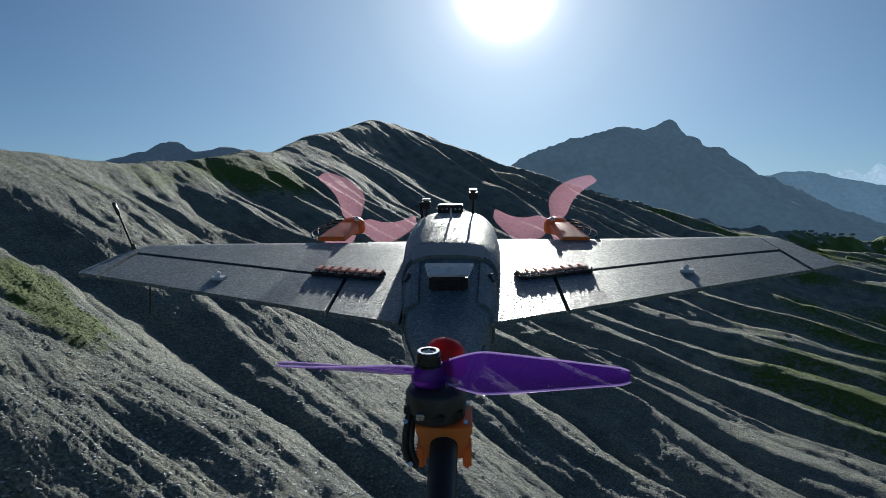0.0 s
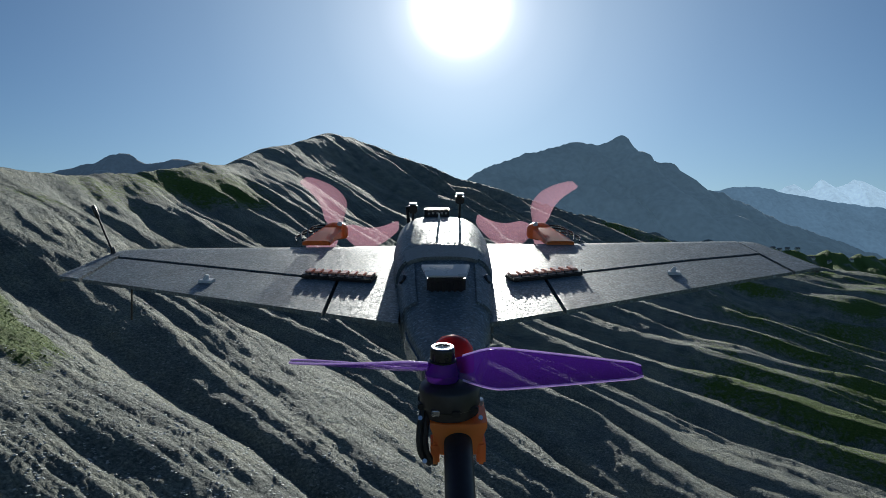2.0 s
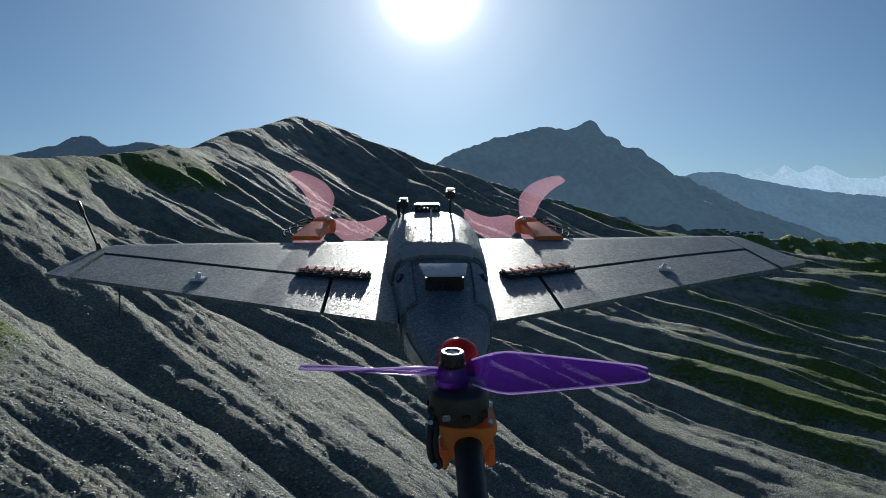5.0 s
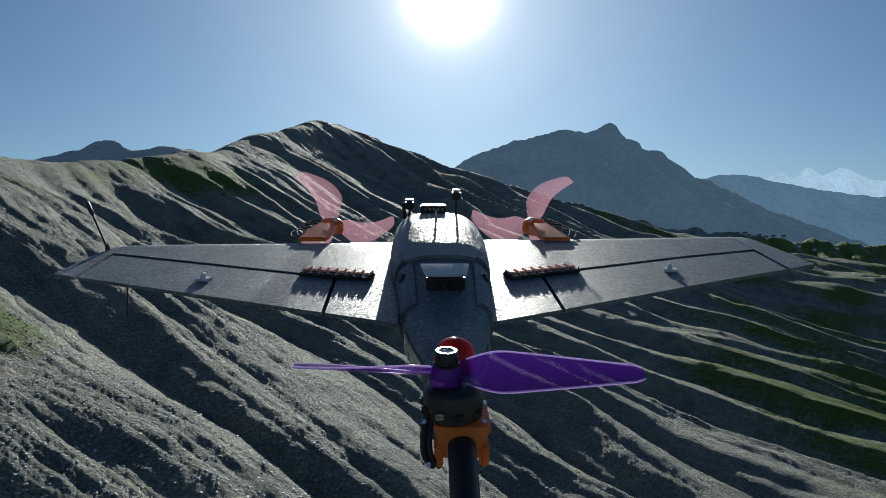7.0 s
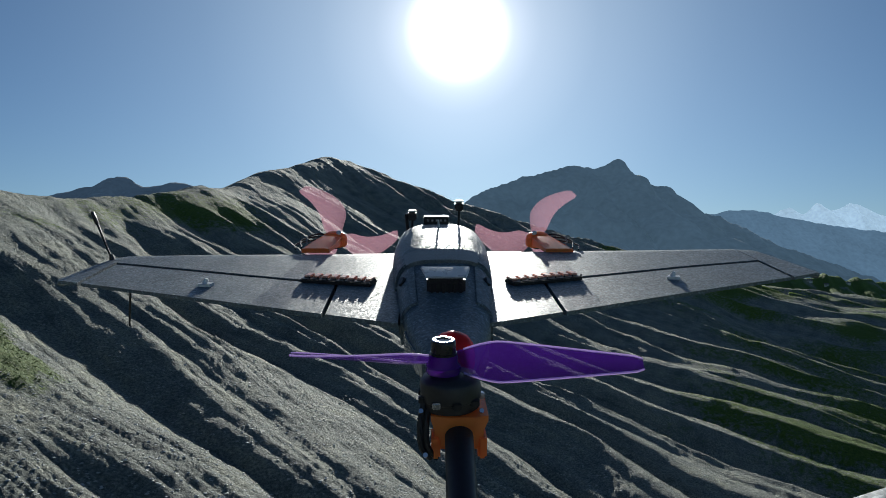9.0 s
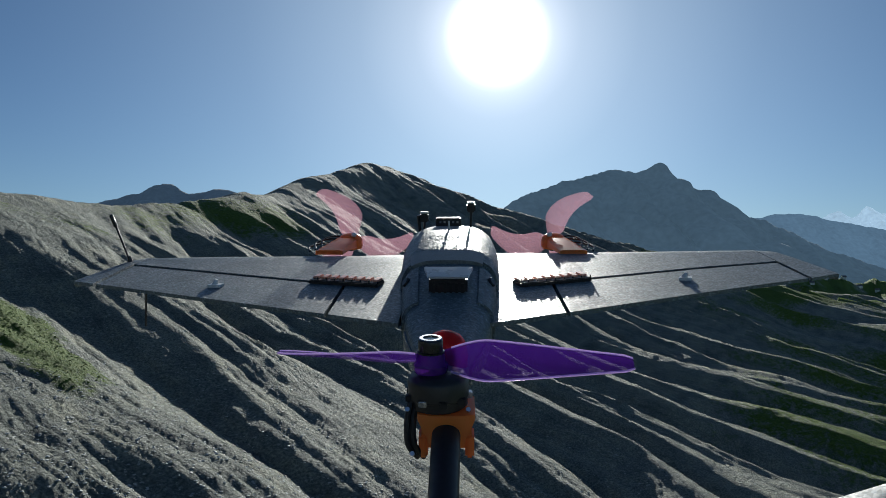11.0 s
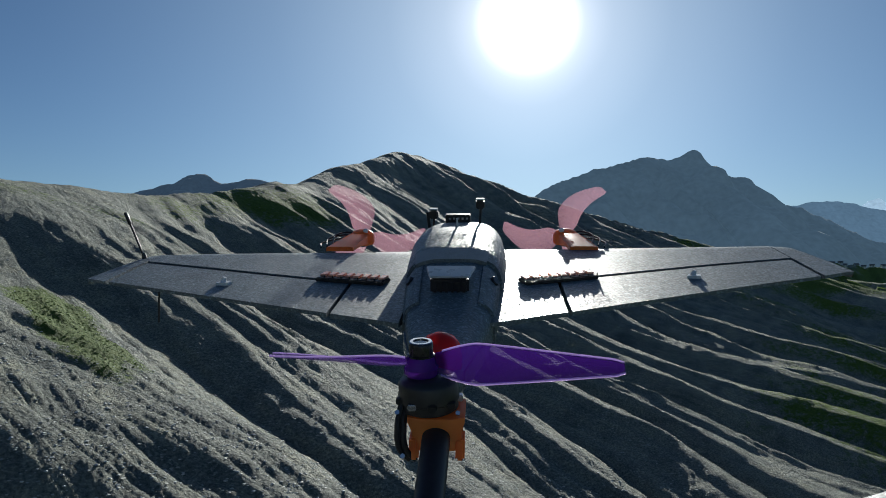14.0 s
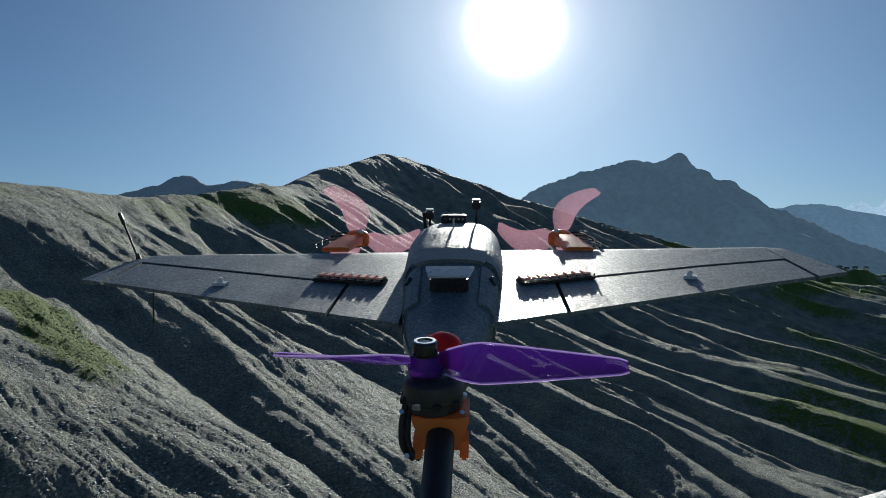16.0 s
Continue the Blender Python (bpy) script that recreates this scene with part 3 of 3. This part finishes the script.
def rod(a, b, r, r2=None, n=14, bm=None, profile=((0, 1), (1, 1))):
    """A round bar from a to b; profile: (share of the length, share of the radius)."""
    a, b = Vector(a), Vector(b)
    axis = (b - a).normalized()
    side = axis.orthogonal().normalized()
    up = axis.cross(side)
    r2 = r if r2 is None else r2
    rings = []
    for t, k in profile:
        c, rr = a.lerp(b, t), (r + (r2 - r) * t) * k
        rings.append([c + (side * math.cos(2 * math.pi * i / n) + up * math.sin(2 * math.pi * i / n)) * rr for i in range(n)])
    return loft(rings, bm)


def wire(points, r, n=7):
    """A bent wire through points, one skin."""
    pts = [Vector(p) for p in points]
    fine = []
    for k in range(len(pts) - 1):
        a, b, c, d = pts[max(k - 1, 0)], pts[k], pts[k + 1], pts[min(k + 2, len(pts) - 1)]
        for m in range(5):
            t = m / 5
            fine.append(0.5 * (2 * b + (c - a) * t + (2 * a - 5 * b + 4 * c - d) * t * t + (3 * b - a - 3 * c + d) * t**3))
    fine.append(pts[-1])
    rings = []
    for k, p in enumerate(fine):
        way = (fine[min(k + 1, len(fine) - 1)] - fine[max(k - 1, 0)]).normalized()
        side = way.cross(Vector((0.3, 0.2, 0.93))).normalized()
        up = way.cross(side)
        rings.append([p + (side * math.cos(2 * math.pi * i / n) + up * math.sin(2 * math.pi * i / n)) * r for i in range(n)])
    return loft(rings)


aircraft = new("model_aircraft")
aircraft.matrix_world = AIRFRAME
tagged(aircraft, "dark grey foam three-motor model aircraft with orange motor mounts, in flight", "model aircraft")


def section(x, front, back, cut0, cut1, thick):
    """The outline at one station of a wing, between two places along the chord."""
    chord = front - back
    top, low = [], []
    for k in range(11):
        w = 0.5 - 0.5 * math.cos(math.pi * k / 10) if cut0 == front and cut1 == back else k / 10
        y = cut0 + (cut1 - cut0) * w
        e = min(max((front - y) / chord, 0.0), 1.0)
        half = thick * (2.9 * math.sqrt(e) * (1 - e) * 0.62 + 0.05 * (1 - e) + 0.03) if e > 0 else 0.002
        top.append((x, y, -0.004 * (1 - min(1, e / 0.06)) ** 2))
        low.append((x, y, -1.1 * half - 0.0030))
    return top + low[::-1]


def wing(side, stations, gap_x, tip_x):
    """side: word; stations: (x, front edge, rear edge, hinge line, thickness)."""
    xs = np.array([abs(s[0]) for s in stations])
    sgn = 1 if stations[-1][0] > 0 else -1
    at = lambda x, i: float(np.interp(x, xs, [s[i] for s in stations]))
    ring = lambda x, c0, c1: section(sgn * x, at(x, 1), at(x, 2), c0, c1, at(x, 4))
    root = [ring(x, at(x, 1), at(x, 2)) for x in np.linspace(xs[0], gap_x - 0.002, 5)]
    bm = loft(root)
    loft([ring(x, at(x, 1), at(x, 3)) for x in np.linspace(gap_x - 0.002, tip_x, 9)], bm)
    loft([ring(x, at(x, 1), at(x, 2)) for x in np.linspace(tip_x + 0.0012, xs[-1], 8)], bm)
    panel = part("wing", bm, FOAM, aircraft, "dark grey pebbled foam wing")
    bm = loft([ring(x, at(x, 3) - 0.010, at(x, 2)) for x in np.linspace(gap_x + 0.002, tip_x - 0.004, 9)])
    flap = part("aileron", bm, FOAM, panel)
    # black strip laid in the gap, to give the groove its shade
    bm = loft([[(sgn * x, at(x, 3) - 0.0004, -0.0012), (sgn * x, at(x, 3) - 0.003, -0.0025), (sgn * x, at(x, 3) - 0.0096, -0.0025), (sgn * x, at(x, 3) - 0.0096, -0.0065), (sgn * x, at(x, 3) - 0.0004, -0.0065)] for x in np.linspace(gap_x, tip_x - 0.003, 4)])
    part("hinge", bm, BLACK, panel, "black strip standing for the shade in the aileron groove")
    return panel, flap


left_wing, left_flap = wing("left", [(-0.040, 0.992, 0.653, 0.780, 0.036), (-0.109, 0.988, 0.684, 0.809, 0.032), (-0.30, 0.974, 0.771, 0.884, 0.023), (-0.388, 0.964, 0.811, 0.918, 0.017),
                            (-0.398, 0.958, 0.815, 0.92, 0.015), (-0.407, 0.905, 0.819, 0.88, 0.012), (-0.4145, 0.830, 0.822, 0.826, 0.006)], 0.1095, 0.387)
right_wing, right_flap = wing("right", [(0.040, 1.003, 0.653, 0.786, 0.036), (0.1155, 1.006, 0.691, 0.822, 0.032), (0.30, 1.013, 0.788, 0.899, 0.023), (0.404, 1.018, 0.839, 0.935, 0.017),
                               (0.428, 1.014, 0.852, 0.94, 0.015), (0.437, 0.955, 0.857, 0.9, 0.012), (0.4455, 0.868, 0.860, 0.864, 0.006)], 0.1155, 0.405)

# body: place along the length, half width, underside, top
BODY = [(1.09, 0.016, -0.030, 0.000), (1.05, 0.034, -0.045, 0.019), (1.0, 0.047, -0.050, 0.032), (0.95, 0.0515, -0.055, 0.0385), (0.88, 0.053, -0.055, 0.041), (0.80, 0.050, -0.050, 0.036), (0.76, 0.046, -0.045, 0.031),
        (0.70, 0.0425, -0.040, 0.021), (0.66, 0.0395, -0.037, 0.014), (0.62, 0.034, -0.035, 0.009), (0.58, 0.026, -0.031, 0.008), (0.55, 0.019, -0.027, 0.005), (0.52, 0.013, -0.024, -0.002), (0.49, 0.011, -0.026, -0.014)]


def body_at(y, i):
    rows = BODY[::-1]
    return float(np.interp(y, [r[0] for r in rows], [r[i] for r in rows]))


def oval(y, grow=0.0, start=0.0, stop=1.0, n=64, power=3.3):
    """A rounded-box outline of the body at y; a share of it where start and stop say so (0 is its right side, 0.5 its left, over the top)."""
    w, lo, hi = body_at(y, 1) + grow, body_at(y, 2) - grow, body_at(y, 3) + grow
    ring = []
    for k in range(n):
        a = 2 * math.pi * (start + (stop - start) * k / (n - (1 if stop - start < 1 else 0)))
        c, s = math.cos(a), math.sin(a)
        ring.append(Vector((0.004 + w * math.copysign(abs(c) ** (2 / power), c), y, (lo + hi) / 2 + (hi - lo) / 2 * math.copysign(abs(s) ** (2 / power), s))))
    return ring


body = part("fuselage", loft([oval(y) for y in np.linspace(1.09, 0.49, 32)]), FOAM, aircraft, "dark grey pebbled foam body")


def shell(ys, grow, start, stop, inner=0.0):
    """A curved sheet that lies over the body."""
    rings = []
    for y in ys:
        outer, under = oval(y, grow, start, stop, 48), oval(y, inner, start, stop, 48)
        rings.append(outer + under[::-1])
    return loft(rings)


hatch = part("hatch", shell(np.linspace(1.03, 0.772, 13), 0.0032, -0.03, 0.53), FOAM, aircraft, "grey foam canopy hatch")
part("tape", shell(np.linspace(0.800, 0.764, 5), 0.0036, 0.16, 0.365), CLEAR, aircraft, "clear tape band across the body")
part("rear_collar", shell(np.linspace(0.756, 0.668, 6), 0.0022, -0.05, 0.17), FOAM, aircraft)
part("rear_collar", shell(np.linspace(0.756, 0.668, 6), 0.0022, 0.33, 0.55), FOAM, aircraft)
part("tape", shell(np.linspace(0.64, 0.56, 5), 0.0016, 0.47, 0.53), TAPE, aircraft, "clear tape strip on the tail")
part("tape", shell(np.linspace(0.61, 0.545, 5), 0.0016, -0.03, 0.03), TAPE, aircraft, "clear tape strip on the tail")

# solid black discs in place of the shaded insides of cooling holes
for x, out in ((-0.0360, -1), (0.0440, 1)):
    part("hole_shade_disc", rod((x, 0.735, 0.0175), (x + out * 0.0036, 0.7335, 0.0200), 0.0050, n=18, profile=((0, 1), (0.8, 1), (1, 0.8))), BLACK, aircraft, "black disc standing for the shade inside a cooling hole")

# sensor box with a shiny lid and a slotted rear
sensor = part("sensor_box", box((-0.0140, 0.691, 0.014), (0.0220, 0.7195, 0.0325), 0.002), BLACK, aircraft, "small black box on the rear deck")
LID = material("lid_grey", (0.42, 0.44, 0.45), 0.3, vary=0.12, scale=60)
part("lid", loft([[(0.004 - w, y, z), (0.004 + w, y, z), (0.004 + w - 0.0006, y, z + 0.0017), (0.004 - w + 0.0006, y, z + 0.0017)] for y, w, z in ((0.7225, 0.0235, 0.0352), (0.7205, 0.0238, 0.0350), (0.692, 0.0192, 0.0327), (0.6895, 0.0186, 0.0324))]), LID, sensor, "pale grey tapered lid")
for k in range(6):
    part("slot", box((-0.0105 + k * 0.0053, 0.6885, 0.019), (-0.008 + k * 0.0053, 0.6905, 0.028)), RUBBER, sensor)

# antennas and aerial plate on the nose
for x, top in ((-0.031, 0.0555), (0.0285, 0.068)):
    mast = part("antenna", rod((x, 0.97, 0.030), (x + 0.001, 0.97, top - 0.008), 0.0015), BLACK, aircraft, "black stub antenna")
    part("antenna_head", box((x - 0.005, 0.965, top - 0.011), (x + 0.006, 0.976, top), 0.0015), BLACK, mast)
    part("cap", box((x - 0.0045, 0.966, top + 0.0002), (x + 0.0055, 0.975, top + 0.0022), 0.0005), WHITE, mast, "pale cap")
part("antenna", rod((-0.036, 0.972, 0.03), (-0.038, 0.97, 0.053), 0.0022), BLACK, aircraft)
plate = part("receiver_plate", box((-0.016, 0.975, 0.032), (0.016, 0.989, 0.0485), 0.001), BLACK, aircraft, "black receiver plate on the nose")
for k in range(5):
    part("pin", box((-0.0115 + k * 0.0055, 0.973, 0.0425), (-0.009 + k * 0.0055, 0.9752, 0.0447)), STEEL, plate)
part("vent_pin", rod((0.002, 0.918, 0.040), (0.0015, 0.913, 0.0535), 0.0016, 0.001), WHITE, aircraft, "small white pin")

# comb-like strips on the wings
for side, panel, x0, y0, x1, y1 in ((-1, left_wing, -0.147, 0.822, -0.070, 0.801), (1, right_wing, 0.0755, 0.803, 0.1555, 0.833)):
    yaw = Matrix.Rotation(math.atan2(y1 - y0, x1 - x0), 4, "Z")
    mid, ln = Vector(((x0 + x1) / 2, (y0 + y1) / 2, 0.012)), math.hypot(x1 - x0, y1 - y0)
    strip = part("vortex_comb", box(mid - Vector((ln / 2, 0.0115, 0.0125)), mid + Vector((ln / 2, 0.0115, -0.0075)), 0.001, turn=yaw), BLACK, panel, "dark comb strip with copper pads")
    for k in range(8):
        c = mid + yaw @ Vector((-ln / 2 + (k + 0.5) * ln / 8, 0.0035, -0.0066))
        part("pad", box(c - Vector((0.0037, 0.0070, 0.0014)), c + Vector((0.0037, 0.0070, 0.0014)), 0.0008, turn=yaw), GOLD, strip, "copper-orange pad")
        c = mid + yaw @ Vector((-ln / 2 + (k + 0.96) * ln / 8, -0.0085, -0.0040))
        part("tooth", rod(c - Vector((0, 0, 0.004)), c - Vector((0, 0, 0.0012)), 0.0009, 0.0007, 8), BLACK, strip)

# control horns and their pushrods
for panel, x, y in ((left_flap, -0.247, 0.796), (right_flap, 0.263, 0.83)):
    bm = loft([[(x - 0.008, y - 0.004, z), (x + 0.006, y - 0.006, z), (x + 0.008, y + 0.003, z), (x - 0.004, y + 0.006, z)] for z in (-0.002, 0.003)])
    horn = part("control_horn", bm, WHITE, panel, "white control horn")
    part("knob", rod((x - 0.001, y, 0.0025), (x + 0.001, y, 0.008), 0.0035, 0.002), WHITE, horn)

# antenna at the wing tip, above and below the wing
whip = part("whip_antenna", rod((-0.399, 0.936, -0.003), (-0.4165, 0.938, 0.048), 0.0012), BLACK, left_wing, "thin black whip antenna")
part("tip_sleeve", rod((-0.415, 0.938, 0.043), (-0.4205, 0.938, 0.059), 0.0024, profile=((0, 0.7), (0.1, 1), (0.9, 1), (1, 0.6))), BLACK, whip)
part("base_clip", rod((-0.399, 0.936, -0.006), (-0.4005, 0.936, 0.007), 0.0045, 0.002), BLACK, whip)
part("whip_antenna", rod((-0.357, 0.88, -0.006), (-0.362, 0.879, -0.068), 0.0011), BLACK, left_wing)


def blade(hub, tip, side, chord, twist, edge=0, n=14, sweep=0.0, start=0.0):
    """A propeller blade from hub to tip: side is the way of its leading edge in the disc, twist the lift of that edge in degrees at root and tip.
    edge: 1 or -1 gives only the bead along that edge."""
    hub, tip, side = Vector(hub), Vector(tip), Vector(side).normalized()
    out = (tip - hub).normalized()
    lift = out.cross(side).normalized()
    rings = []
    for k in range(n):
        t = start + (1 - start) * k / (n - 1)
        c = hub.lerp(tip, t) + side * sweep * math.sin(math.pi * t)
        w = chord * (0.34 + 0.66 * math.sin(min(1, t / 0.30) * math.pi / 2) ** 1.5) * (1 - 0.62 * max(0, (t - 0.28) / 0.72) ** 1.15)
        if t > 0.965:
            w *= 0.72
        a = radians(twist[0] + (twist[1] - twist[0]) * t)
        d = side * math.cos(a) + lift * math.sin(a)
        e = d.cross(out).normalized()
        thick = 0.0016 - 0.001 * t
        ring = []
        if edge:
            c, w, d, e, thick = c + d * edge * w / 2, 0.0017, d, e, 0.0008
        for i in range(10):
            b = 2 * math.pi * i / 10
            bow = 0.10 * w * (1 - math.cos(b) ** 2)
            ring.append(c + d * math.cos(b) * w / 2 + e * (math.sin(b) * thick + bow))
        rings.append(ring)
    return loft(rings)


# tail motor: mast, orange mount, motor and the purple propeller at rest
mount = part("tail_mount", loft([[(0.006 + w * c, 0.489 + d * s, z) for c, s in ((1, 1), (0.55, 1.2), (-0.55, 1.2), (-1, 1), (-1, -1), (-0.55, -1.2), (0.55, -1.2), (1, -1))] for z, w, d in
                                ((-0.036, 0.0165, 0.010), (-0.031, 0.0170, 0.012), (-0.022, 0.0165, 0.013), (-0.014, 0.0190, 0.016), (-0.0105, 0.0190, 0.016))]), ORANGE, aircraft, "orange printed motor mount")
for x in (-0.0095, 0.0215):
    part("lug", box((x - 0.003, 0.474, -0.042), (x + 0.003, 0.492, -0.026), 0.0015), ORANGE, mount)
motor = part("tail_motor", rod((0.001, 0.49, -0.011), (0.0, 0.49, 0.013), 0.0205, n=28, profile=((0, 0.86), (0.06, 0.95), (0.3, 0.95), (0.33, 1), (0.8, 1), (0.92, 0.9), (1, 0.62))), BLACK, aircraft, "black brushless motor")
for k in range(9):
    a = 2 * math.pi * k / 9
    c = Vector((0.0205 * math.cos(a), 0.0205 * math.sin(a), 0))
    part("magnet", box(Vector((0.0005, 0.49, -0.003)) + c * 0.98 - Vector((0.0028, 0.0028, 0.0022)), Vector((0.0005, 0.49, -0.003)) + c * 0.98 + Vector((0.0028, 0.0028, 0.0022)), 0.0006), STEEL if k % 3 == 0 else RUBBER, motor)
for x in (-0.017, -0.013):
    part("motor_wire", wire([(x, 0.484, -0.003), (x - 0.003, 0.477, -0.018), (x - 0.002, 0.475, -0.033), (x + 0.004, 0.479, -0.043)], 0.0022), RUBBER, motor)
for x, y, z in ((-0.0195, 0.476, -0.008), (0.0205, 0.476, -0.008), (-0.0165, 0.474, -0.038)):
    part("screw", rod((x, y, z - 0.001), (x, y - 0.003, z + 0.001), 0.0016, n=8), STEEL, mount, "steel screw")
part("boom", rod((0.006, 0.488, -0.022), (0.0035, 0.30, -0.075), 0.0095, n=24), RUBBER, aircraft, "round black carbon boom")
prop = part("tail_propeller", rod((-0.0045, 0.49, 0.0135), (-0.0045, 0.49, 0.0275), 0.0118, n=26, profile=((0, 0.96), (0.1, 1), (0.35, 1), (0.5, 0.84), (0.9, 0.8), (1, 0.72))), HUB_PURPLE, aircraft, "clear purple two-blade propeller at rest")
for hub, tip, side, chord, twist in (((-0.0045, 0.49, 0.0215), (0.1305, 0.488, 0.0195), (0, 1, 0), 0.0300, (50, 36)), ((-0.0045, 0.49, 0.0225), (-0.1065, 0.489, 0.0268), (0, -1, 0), 0.027, (38, 8))):
    leaf = part("blade", blade(hub, tip, side, chord, twist, n=22), PURPLE, prop)
    # added pale beads: the lit look of the edges as colour
    for k in (1, -1):
        part("blade_edge_glint", blade(hub, tip, side, chord, twist, edge=k, n=22, start=0.1), EDGE_GLINT, leaf, "pale bead standing for light caught along the blade edge")
nut = part("prop_nut", rod((-0.0045, 0.49, 0.0262), (-0.0045, 0.49, 0.0362), 0.0084, n=24, profile=((0, 1.1), (0.12, 1.1), (0.16, 1), (0.86, 0.98), (0.97, 0.9), (1, 0.8), (1, 0.56), (0.6, 0.5))), NUT, prop, "black lock nut with an open socket")
part("rim", rod((-0.0045, 0.49, 0.0357), (-0.0045, 0.49, 0.0366), 0.0074, n=24, profile=((0, 1), (0.5, 1.06), (1, 1), (1, 0.72), (0, 0.72))), STEEL, nut, "bright steel rim")
part("socket", rod((-0.0045, 0.49, 0.0300), (-0.0045, 0.49, 0.0330), 0.0046, n=12), RUBBER, nut)
part("tail_light", rod((0.004, 0.547, -0.012), (0.005, 0.545, 0.025), 0.0165, n=26, profile=((0, 1), (0.5, 1), (0.75, 0.9), (0.9, 0.66), (0.98, 0.3), (1, 0.05))), RED, aircraft, "glossy red dome on the tail")


# the raked tail panels, their outer ends in view close below the camera
def tail_panel(root, tip, chord, thick):
    root, tip = Vector(root), Vector(tip)
    rings = []
    for k in range(9):
        t = k / 8
        c = root.lerp(tip, t)
        w = chord * (1 - 0.25 * t) * (1 if k < 8 else 0.82)
        rings.append([c + Vector((0, w * y, thick * z * (1 - 0.3 * t))) for y, z in ((0.5, 0), (0.42, 0.42), (0.2, 0.5), (-0.2, 0.42), (-0.44, 0.2), (-0.5, 0), (-0.44, -0.2), (-0.2, -0.42), (0.2, -0.5), (0.42, -0.42))])
    return loft(rings)


for root, tip in (((0.012, 0.30, -0.062), (0.30, 0.30, 0.045)), ((-0.008, 0.30, -0.066), (-0.25, 0.30, -0.06))):
    part("tail_panel", tail_panel(root, tip, 0.085, 0.013), FOAM, aircraft, "dark grey pebbled foam tail panel")

# wing motors on orange tilt arms, with pink propellers
def wing_motor(panel, x, sgn, first):
    arm_rings = []
    for k, (yy, zz, w, h) in enumerate(((0.985, 0.002, 0.018, 0.003), (1.02, 0.003, 0.017, 0.004), (1.055, 0.002, 0.0155, 0.007), (1.085, 0.000, 0.0135, 0.009))):
        cx = x - sgn * -0.016 * (1 - k / 3)
        arm_rings.append([(cx + w * c, yy, zz + h * s) for c, s in ((1, 0.6), (0.7, 1), (-0.7, 1), (-1, 0.6), (-1, -1), (1, -1))])
    arm = part("motor_arm", loft(arm_rings), ORANGE, panel, "orange printed motor arm")
    dome = part("pivot", rod((x, 1.072, -0.008), (x, 1.072, 0.0135), 0.0172, n=26, profile=((0, 0.9), (0.15, 1), (0.55, 1), (0.72, 0.93), (0.86, 0.76), (0.95, 0.5), (1, 0.15))), ORANGE, arm)
    part("cap", rod((x - sgn * 0.006, 1.064, 0.0115), (x - sgn * 0.007, 1.063, 0.0150), 0.0036, n=14, profile=((0, 1), (0.7, 0.95), (1, 0.6))), WHITE, dome, "small white cap")
    can = part("wing_motor", rod((x, 1.072, 0.000), (x, 1.100, -0.003), 0.0125, n=24, profile=((0, 0.9), (0.1, 1), (0.85, 1), (1, 0.7))), BLACK, arm, "small black motor")
    for lead in (((0.010, 1.075, 0.004), (0.028, 1.06, 0.007), (0.042, 1.035, 0.006), (0.036, 1.0, 0.003)),
                 ((0.010, 1.07, 0.002), (0.035, 1.05, 0.003), (0.048, 1.02, 0.003), (0.044, 1.0, 0.001)),
                 ((0.008, 1.078, 0.006), (0.022, 1.068, 0.010), (0.034, 1.045, 0.009), (0.030, 1.01, 0.004))):
        part("motor_wire", wire([(x + sgn * a, b, c) for a, b, c in lead], 0.0012), RUBBER, arm)
    spin = part("propeller", rod((x, 1.100, -0.003), (x, 1.112, -0.004), 0.006, n=16, profile=((0, 1), (0.7, 0.9), (1, 0.4))), PINK, arm, "clear pink propeller")
    for k in range(3):
        a = radians(first + 120 * k)
        tip = (x + 0.088 * math.cos(a), 1.107, -0.003 + 0.088 * math.sin(a))
        part("blade", blade((x, 1.107, -0.003), tip, (-sgn * math.sin(a), 0, sgn * math.cos(a)), 0.042, (30, 12), n=20, sweep=0.016), PINK, spin)


wing_motor(left_wing, -0.141, -1, 124)
wing_motor(right_wing, 0.147, 1, 50)
